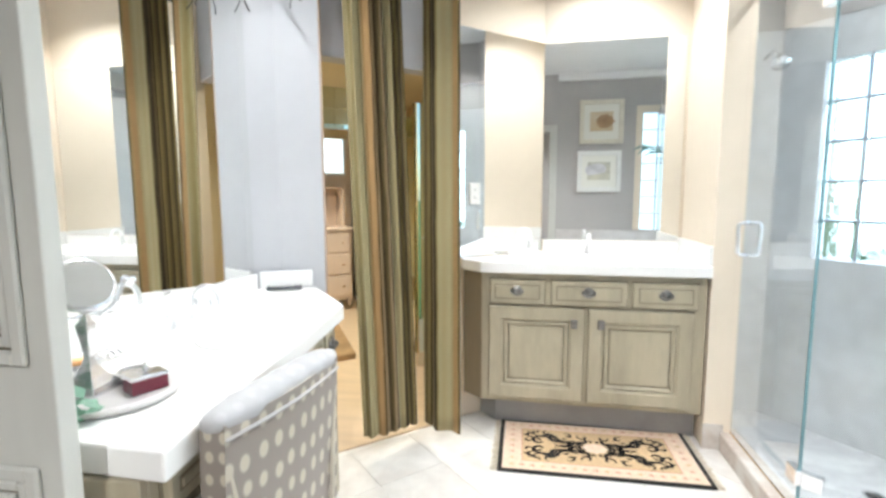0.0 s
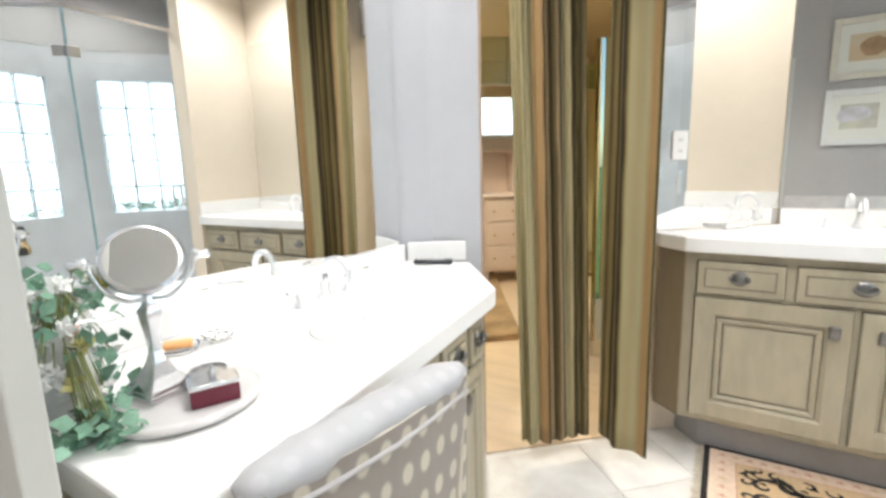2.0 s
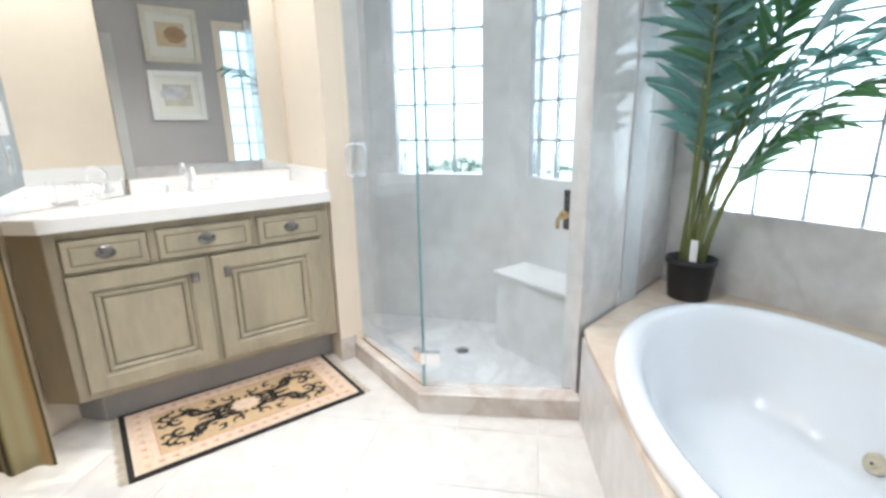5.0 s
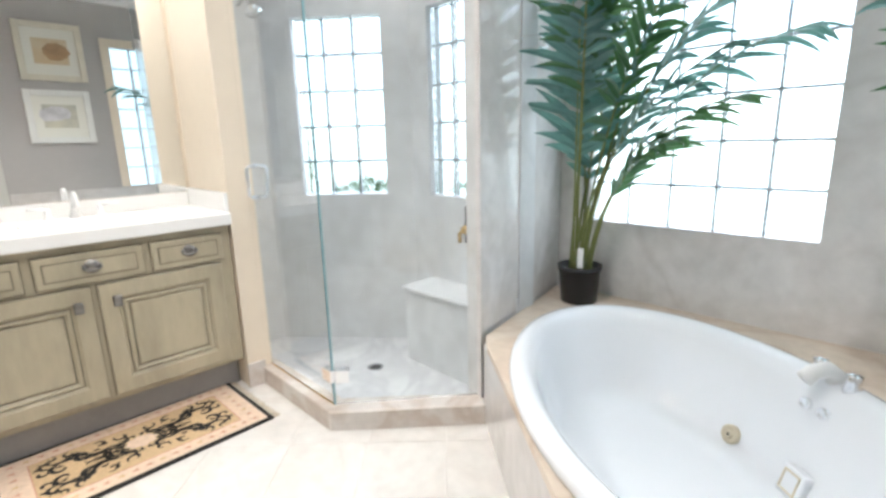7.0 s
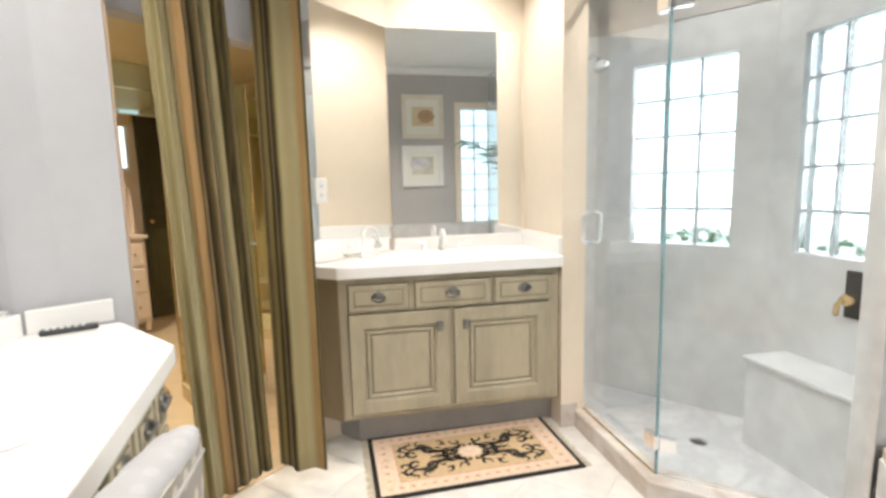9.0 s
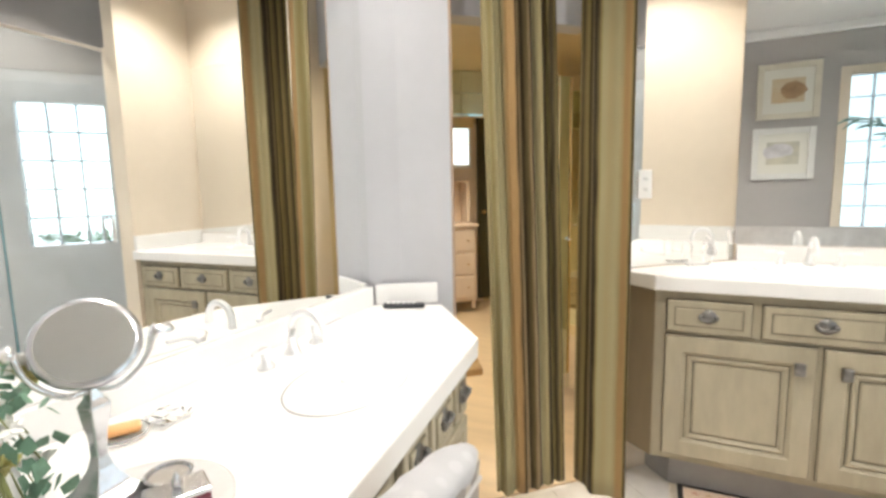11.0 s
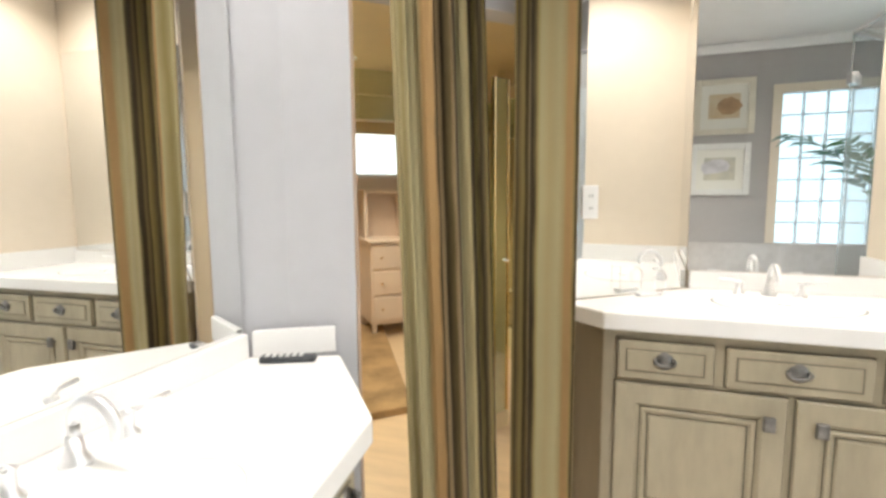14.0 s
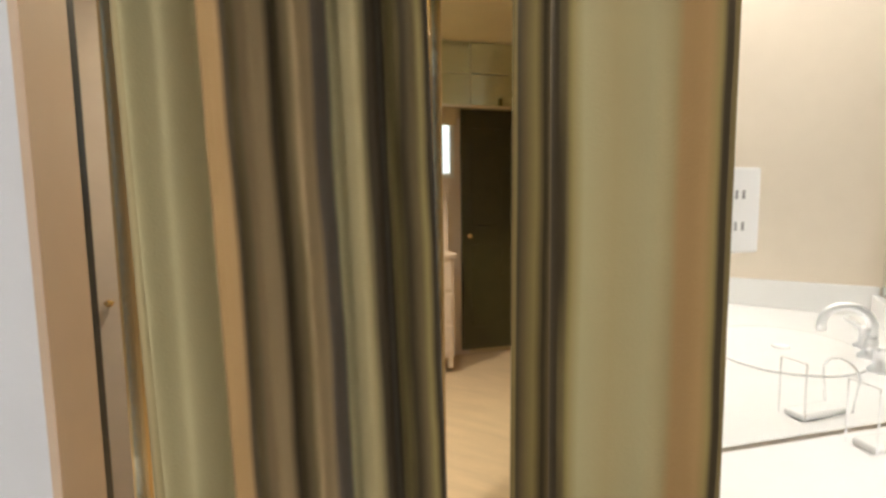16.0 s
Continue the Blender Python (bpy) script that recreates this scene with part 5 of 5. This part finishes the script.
    part("dish", lathe([(0.03, 0.0), (0.038, 0.002), (0.042, 0.010), (0.039, 0.010), (0.034, 0.005), (0.001, 0.004)], 24), M_CRYSTAL, s, smooth=True)
    j = thing("trinket_dish", "small grey metal dish standing on the marble tray", "dish", pose(-0.728, 0.962, CT + 0.0145))
    part("bowl", lathe([(0.014, 0.0), (0.016, 0.003), (0.010, 0.007), (0.024, 0.016), (0.029, 0.026), (0.027, 0.026), (0.020, 0.018), (0.001, 0.012)], 28), M_PEWTER, j, smooth=True)
    part("ring", lathe([(0.028, 0.0255), (0.031, 0.0275), (0.028, 0.0295), (0.025, 0.0275), (0.028, 0.0255)], 28), M_SILVERBOX, j, smooth=True)
    w = thing("tissue", "crumpled clear plastic wrapper lying on the counter", "wrapper", pose(-0.955, 1.115, CT + 0.001))
    bm = bmesh.new()
    bmesh.ops.create_grid(bm, x_segments=8, y_segments=8, size=0.035)
    for v in bm.verts:
        v.co.z = 0.012 + 0.012 * noise.noise(v.co * 60)
    part("sheet", bm, M_CRYSTAL, w)
    r = thing("remote_control", "slim dark grey remote control on the counter", "remote", pose(-0.975, 2.035, CT + 0.001, 0, 0, 24))
    part("body", box(-0.075, -0.019, 0.0, 0.075, 0.019, 0.017, 0.007, 3), M_REMOTE, r, smooth=True)
    bm = bmesh.new()
    for i in range(6):
        for k in (-1, 0, 1):
            box(-0.055 + i * 0.018 - 0.005, k * 0.010 - 0.003, 0.016, -0.055 + i * 0.018 + 0.005, k * 0.010 + 0.003, 0.0185, bm=bm)
    part("buttons", bm, M_WHITE, r)


counter_things()


def flowers():
    """Trailing silk flowers and ivy at the near end of the counter."""
    f = thing("flower_arrangement", "white silk flowers with green ivy leaves trailing on the counter", "flowers")
    rnd = random.Random(4)
    v = part("vase", lathe([(0.03, 0.0), (0.04, 0.02), (0.043, 0.08), (0.032, 0.13), (0.036, 0.15), (0.031, 0.15), (0.001, 0.10)], 24, at=(-0.83, 0.80, CT)), M_WHITE, f, smooth=True)
    M_PETAL = mat("white_petal", (0.88, 0.87, 0.84), 0.7, vary=0.12, scale=30)
    M_PINK = mat("pink_petal", (0.80, 0.58, 0.52), 0.7, vary=0.15, scale=30)
    M_IVY = mat("ivy_leaf", (0.20, 0.36, 0.25), 0.5, vary=0.4, scale=12)
    M_YEL = mat("yellow_green_bud", (0.50, 0.46, 0.18), 0.7, vary=0.3, scale=20)
    stems = bmesh.new()
    leaves, petals, pinks, buds = bmesh.new(), bmesh.new(), bmesh.new(), bmesh.new()

    def leaf(bm, p, s, d):
        d = Vector(d).normalized()
        a = d.orthogonal().normalized()
        b = d.cross(a)
        q = Matrix.Rotation(rnd.uniform(0, 6.28), 3, d)
        a = q @ a
        b = q @ b
        pts = [p, p + d * s * 0.4 + a * s * 0.38, p + d * s * 0.7 + a * s * 0.22, p + d * s, p + d * s * 0.7 - a * s * 0.22, p + d * s * 0.4 - a * s * 0.38]
        bm.faces.new([bm.verts.new(x + b * s * 0.1 * rnd.uniform(-1, 1)) for x in pts])
    for k in range(84):
        a = rnd.uniform(0, 6.28)
        t = rnd.random()
        end = Vector((-0.83 + 0.05 * math.cos(a) * (0.4 + t), 0.80 + 0.05 * math.sin(a) * (0.4 + t), CT + 0.02 + 0.22 * rnd.random()))
        if k % 6 == 0:
            end = Vector((-0.75 + 0.06 * rnd.random(), 0.775 + 0.04 * rnd.random(), CT + 0.02))
        st = Vector((-0.83, 0.80, CT + 0.09 + 0.03 * t))
        mid = st.lerp(end, 0.5) + Vector((0, 0, 0.06))
        tube([st, mid, end], 0.0012, 4, stems)
        which = k % 4
        if which in (0, 2):
            for _ in range(6):
                leaf(leaves, end + Vector([rnd.uniform(-0.025, 0.025) for _ in range(3)]), rnd.uniform(0.018, 0.034), [rnd.uniform(-1, 1) for _ in range(3)])
        else:
            bmx = petals if k != 27 else pinks
            if k % 7 == 2:
                bmx = buds
            for _ in range(14):
                leaf(bmx, end, rnd.uniform(0.012, 0.022), [rnd.uniform(-1, 1) for _ in range(3)])
    tagged(part("stem_tangle", stems, M_STEM, f), kind="stuff")
    for nm, b, mm in (("ivy_leaves", leaves, M_IVY), ("white_blossoms", petals, M_PETAL), ("pink_blossoms", pinks, M_PINK), ("buds", buds, M_YEL)):
        tagged(part(nm, b, mm, f), kind="stuff")


flowers()

# ---------------------------------------------------------------- far vanity things, outlet
o = thing("outlet", "white outlet plate set into the slanted mirror", "outlet", Matrix.Translation((0, 0, 0)) @ sl @ pose(0.854, -0.009, 1.279))
part("plate", box(-0.036, -0.008, -0.060, 0.036, 0.0, 0.060, 0.004), M_WHITE, o)
bm = bmesh.new()
for z in (-0.022, 0.022):
    for x in (-0.006, 0.006):
        box(x - 0.0015, -0.0095, z - 0.006, x + 0.0015, -0.0078, z + 0.006, bm=bm)
part("slots", bm, M_PEWTER, o)
h = thing("napkin_holder", "white napkin stack in a thin metal holder on the vanity top", "napkin holder", pose(-0.005, 2.90, 0.927, 0, 0, 40))
part("napkin_stack", box(-0.05, -0.018, 0.0, 0.05, 0.018, 0.012, 0.004), M_COUNTER, h)
part("wire", tube([(-0.055, -0.022, 0.002), (-0.055, -0.022, 0.10), (-0.055, 0.022, 0.10), (-0.055, 0.022, 0.002)], 0.0016, 8), M_CHROME, h)
part("wire", tube([Vector((0.055, -0.022, 0.002)), *arc((0.055, 0, 0.06), 0.03, 200, -20, 10, (0, 1, 0), (0, 0, 1)), Vector((0.055, 0.022, 0.002))], 0.0018, 8), M_CHROME, h, smooth=True)

# iron twig sconces on the end wall, with hanging wires


def sconce(p, seed):
    s = thing("wall_sconce", "black wrought iron twig sconce with dangling wires", "sconce")
    rnd = random.Random(seed)
    p = Vector(p)
    part("back_plate", lathe([(0.03, 0.0), (0.03, 0.008), (0.001, 0.014)], 16, at=(p.x, p.y - 0.015, p.z + 0.12)), M_BLACK, s)
    for k in range(4):
        q = [p + Vector((0, -0.02, 0.12))]
        a = rnd.uniform(0, 6.28)
        for i in range(9):
            a += rnd.uniform(-0.8, 0.8)
            q.append(q[-1] + Vector((0.020 * math.cos(a), -0.006 + 0.008 * rnd.random(), -0.02 * (1 if i > 1 else -0.6) + 0.008 * math.sin(a))))
        part("wire", tube(q, 0.0024, 6), M_BLACK, s, smooth=True)


sconce((-1.02, 2.07, 2.07), 2)
sconce((-0.90, 2.15, 2.13), 8)

# ---------------------------------------------------------------- closet behind the curtain
CX = Vector((-0.676, 0.737))          # into the closet
CS = Vector((0.737, 0.676))           # along the slanted wall


def cl(a, b):
    """Plan point from steps along the slanted wall (from the near jamb) and into the closet."""
    q = Vector(J1) + CS * a + CX * b
    return (q.x, q.y)


CLH = 2.35
setting("floor_closet", prism([cl(-1.4, 0.12), cl(2.2, 0.12), cl(2.2, 3.6), cl(-1.4, 3.6)], -0.02, 0.004), M_WOOD, "honey wood closet floor", "floor")
setting("threshold", prism([cl(0.0, -0.005), cl(0.652, -0.005), cl(0.652, 0.12), cl(0.0, 0.12)], -0.01, 0.006), M_WOOD, "honey wood threshold", "floor")
setting("ceiling_closet", prism([cl(-1.4, 0.12), cl(2.2, 0.12), cl(2.2, 3.6), cl(-1.4, 3.6)], CLH, CLH + 0.05), M_CLOSET, "cream closet ceiling", "ceiling")
for nm, p, q in (("wall_closet_far", cl(2.2, 3.30), cl(-1.4, 3.30)), ("wall_closet_left", cl(-1.3, 3.6), cl(-1.3, 0.1)), ("wall_closet_right", cl(2.15, 0.1), cl(2.15, 3.6))):
    wall_run(nm, p, q, 0, CLH, 0.08, M_CLOSET, "cream painted closet wall", side=-1)
CLP = mat("closet_pink_white_paint", (0.80, 0.69, 0.60), 0.55, vary=0.05, scale=2)
setting("closet_panel", prism([cl(0.55, 3.285), cl(1.45, 3.285), cl(1.45, 3.299), cl(0.55, 3.299)], 0.0, 1.98), CLP, "pale pink-white panelling round the closet window", "wall panel")
setting("stair_carpet", prism([cl(-0.6, 1.25), cl(0.62, 1.25), cl(1.02, 3.29), cl(-0.6, 3.29)], 0.0, 0.05, 0.01), M_CARPET, "brown patterned carpet in the closet", "carpet")
CM = pose(J1[0], J1[1], 0, 0, 0, math.degrees(math.atan2(CS.y, CS.x)))


def dresser():
    d = thing("dresser", "pale pink-cream chest of drawers against the closet wall", "dresser", CM @ pose(1.0, 2.84, 0.052))
    part("body", box(-0.20, 0, 0.08, 0.20, 0.42, 0.84, 0.01), M_DRESSER, d)
    part("top", box(-0.22, -0.03, 0.84, 0.22, 0.44, 0.875, 0.01), M_DRESSER, d)
    for k in range(3):
        z = 0.12 + k * 0.24
        f = part("drawer", box(-0.18, -0.014, z, 0.18, 0.004, z + 0.215, 0.008), M_DRESSER, d)
        for x in (-0.10, 0.10):
            part("handle", lathe([(0.012, 0), (0.014, 0.01), (0.001, 0.014)], 10, at=(x, -0.02, z + 0.1)), M_BRASS, f)
    for x in (-0.17, 0.17):
        for y in (0.03, 0.39):
            part("leg", box(x - 0.02, y - 0.02, 0, x + 0.02, y + 0.02, 0.08, 0.005), M_DRESSER, d)
    h = thing("hutch", "pale cream hutch shelf standing on the dresser", "hutch", CM @ pose(1.0, 2.97, 0.928))
    part("back", box(-0.20, 0.25, 0, 0.20, 0.30, 0.45), M_DRESSER, h)
    for s in (-0.20, 0.17):
        part("side", box(s, 0.05, 0, s + 0.03, 0.25, 0.45), M_DRESSER, h)
    for z in (0.42,):
        part("shelf", box(-0.17, 0.05, z, 0.17, 0.25, z + 0.03), M_DRESSER, h)


dresser()
# window of the closet
cw = tagged(new("window_4"), "small bright closet window with a shade", "window", kind="structure")
cw.matrix_basis = CM @ pose(1.02, 3.28, 1.50)
part("window_frame", box(-0.30, -0.02, 0.0, 0.30, 0.0, 0.50), M_WHITE, cw)
part("pane", box(-0.26, -0.026, 0.04, 0.26, -0.0205, 0.46), glow_mat("daylight_through_pane", (0.80, 0.95, 0.98), 1.2), cw)
part("shade", box(-0.32, -0.05, 0.42, 0.32, -0.02, 0.68, 0.01), M_CLOSET, cw)


M_SMOKE = mat("greenish_mirror_glass", (0.70, 0.76, 0.62), 0.02, 1.0, vary=0.04, scale=3)


def mirror_soffit():
    """A dropped band of mirror tiles across the closet, above the dresser wall."""
    c = thing("mirror_soffit", "band of greenish mirror tiles hung under the closet ceiling", "soffit", CM @ pose(0.35, 2.55, 0))
    part("backing", box(-1.2, 0.012, 1.94, 1.2, 0.06, CLH - 0.001), M_CLOSET, c)
    for k in range(8):
        for j in range(2):
            part("mirror_tile", box(-1.2 + k * 0.3 + 0.002, 0.0, 1.942 + j * 0.204, -0.9 + k * 0.3 - 0.002, 0.010, 2.142 + j * 0.204, 0.002, 1), M_SMOKE, c)


mirror_soffit()


def mirror_column(name, a, b, turn, w, h, label):
    c = thing(name, label, "mirror", CM @ pose(a, b, 0, 0, 0, turn))
    part("panel", box(-w / 2, 0, 0.10, w / 2, 0.02, h), M_SMOKE, c)
    for s in (-w / 2, w / 2 - 0.012):
        part("trim", box(s, -0.006, 0.10, s + 0.012, 0.026, h), M_BRASS, c)
    part("plinth", box(-w / 2, -0.01, 0.004, w / 2, 0.03, 0.10), M_CLOSET, c)
    part("pull", lathe([(0.012, 0), (0.016, 0.012), (0.001, 0.018)], 12, at=(w * 0.35, -0.01, 0.95)), M_CHROME, c)


mirror_column("mirrored_door", -0.03, 0.72, 78, 0.50, 2.05, "mirrored closet door with brass edges")
mirror_column("mirrored_door", 0.655, 0.98, 79, 0.42, 2.05, "mirrored closet door with brass edges")
mirror_column("mirrored_door", 1.62, 2.0, -75, 0.60, 2.05, "mirrored closet door with brass edges")
mirror_column("mirrored_door", 0.24, 1.85, 50, 0.22, 2.05, "narrow mirrored closet door with brass edges")
mirror_column("mirrored_door", 1.00, 0.86, 14, 0.11, 1.92, "slim mirrored closet door with brass edges")


def closet_cabinet():
    s = thing("closet_cabinet", "tall pale tan closet cabinet with a plain door", "cabinet", CM @ pose(-0.66, 1.12, 0, 0, 0, 12))
    part("body", box(-0.02, 0.0, 0.004, 0.32, 0.36, 1.98, 0.004), M_BOOK, s)
    d = part("door", box(-0.014, -0.022, 0.09, 0.314, -0.001, 1.95, 0.004), M_DRESSER, s, "plain pale door")
    part("knob", lathe([(0.008, 0.0), (0.016, 0.014), (0.001, 0.022)], 14, at=(0.27, -0.04, 0.98)), M_BRASS, d, smooth=True)
    for z in (0.35, 1.65):
        part("hinge", box(-0.020, -0.026, z, -0.012, -0.002, z + 0.07, 0.002), M_BRASS, d)


closet_cabinet()
dd = thing("closet_door", "dark olive panelled door at the end of the closet", "door", CM @ pose(1.76, 3.24, 0.05))
part("leaf", box(-0.38, 0, 0.006, 0.38, 0.04, 2.0), M_DARK, dd)
for z0, z1 in ((0.2, 0.9), (1.05, 1.85)):
    for x0 in (-0.30, 0.04):
        part("panel", box(x0, -0.008, z0, x0 + 0.26, 0.004, z1, 0.006), M_DARK, dd)
part("knob", lathe([(0.01, 0), (0.026, 0.03), (0.001, 0.05)], 14, at=(-0.33, -0.05, 0.95)), M_BRASS, dd, smooth=True)
for q in (cl(0.35, 1.0), cl(0.5, 2.3)):
    spot((q[0], q[1], CLH - 0.03), 74, (1.0, 0.88, 0.68), cone=150)

# ---------------------------------------------------------------- ceiling lights and trims


def downlight(x, y, z):
    d = thing("ceiling_light", "round white recessed downlight, lit", "light", pose(x, y, z), "recessed lights")
    part("trim", lathe([(0.060, -0.010), (0.085, -0.008), (0.088, 0.0), (0.060, 0.0), (0.060, -0.010)], 28), M_WHITE, d, smooth=True)
    part("lens", lathe([(0.001, -0.003), (0.059, -0.003), (0.059, 0.0), (0.001, 0.0)], 24), M_GLOW, d)


for lx, ly, lp in DOWNLIGHTS[:3]:
    downlight(lx, ly, CEIL - 0.001)
for q in (cl(0.35, 1.0), cl(0.5, 2.3)):
    downlight(q[0], q[1], CLH - 0.001)
bm = bmesh.new()
box(0.36, ENTRY, CEIL - 0.09, WEST, ENTRY + 0.06, CEIL, 0.02, 3, bm)
setting("crown_moulding", bm, M_CEIL, "white crown moulding under the ceiling", "trim")
setting("baseboard", prism([(XR - 0.004, 2.598), (1.05, 2.598), (1.05, 2.61), (XR - 0.004, 2.61)], 0.0, 0.13, 0.003), M_CURB, "marble baseboard at the wall end", "baseboard")

# ---------------------------------------------------------------- bedroom behind the entrance
setting("wall_bedroom_far", box(-3.2, -3.3, 0, 2.6, -3.2, CEIL), M_TAUPE, "grey bedroom wall", "wall")
setting("wall_bedroom_left", box(-3.3, -3.3, 0, -3.2, 0.4, CEIL), M_TAUPE, "grey bedroom wall", "wall")
setting("wall_bedroom_right", box(2.6, -3.3, 0, 2.7, ENTRY, CEIL), M_TAUPE, "grey bedroom wall", "wall")
setting("ceiling_bedroom", box(-3.3, -3.3, CEIL, 2.7, ENTRY - 0.2, CEIL + 0.1), M_CEIL, "white bedroom ceiling", "ceiling")
setting("floor_bedroom", box(-3.3, -3.3, -0.10, 2.7, ENTRY - 0.06, -0.004), M_CARPET, "tan bedroom carpet", "floor")
# Unseen lamp without a fixture, added to brighten the open panel door.
spot((-0.3, -1.6, CEIL - 0.03), 170, cone=150)

# ---------------------------------------------------------------- outdoors
setting("ground", box(-150, -150, -0.5, 150, 150, -0.3), M_GROUND, "green lawn outside", "ground")


def hedge(name, x0, y0, x1, y1, h, count, seed):
    rnd = random.Random(seed)
    bm = bmesh.new()
    for _ in range(count):
        c = Vector((rnd.uniform(x0, x1), rnd.uniform(y0, y1), rnd.uniform(-0.3, h) * rnd.uniform(0.9, 1.04)))
        s = rnd.uniform(0.03, 0.055)
        a = Vector([rnd.uniform(-1, 1) for _ in range(3)]).normalized()
        b = a.orthogonal().normalized()
        bm.faces.new([bm.verts.new(c + v) for v in (a * s, b * s * 0.5, -a * s, -b * s * 0.5)])
    ob = mesh_object(name, bm, M_HEDGE)
    tagged(ob, "clipped green hedge outside the windows", "hedge", kind="stuff")


hedge("hedge", 2.12, 1.90, 2.40, 2.75, 0.98, 1500, 3)
hedge("hedge", 1.75, 2.75, 2.30, 3.25, 0.98, 1500, 4)

# ---------------------------------------------------------------- floor tiles, last


def tiles():
    floor = bpy.data.objects["floor"]
    s = 0.33
    bm = box(-s / 2 + 0.0010, -s / 2 + 0.0010, -0.0035, s / 2 - 0.0010, s / 2 - 0.0010, 0.0, 0.001, 1)
    me = bpy.data.meshes.new("tile")
    bm.to_mesh(me)
    bm.free()
    me.materials.append(M_FLOOR)
    c45 = math.cos(radians(45))
    for i in range(-14, 15):
        for j in range(-14, 15):
            x, y = 0.4 + (i - j) * s * c45, 1.3 + (i + j) * s * c45
            if not (-1.25 < x < 1.75 and ENTRY - 0.1 < y < 3.0):
                continue
            # keep to the room's side of the slanted wall
            if (Vector((x, y)) - Vector(J1)).dot(CX) > 0.10 or y > 3.1:
                continue
            o = new("tile", me)
            o.parent = floor
            o.matrix_basis = pose(x, y, 0.0, 0, 0, 45)


tiles()
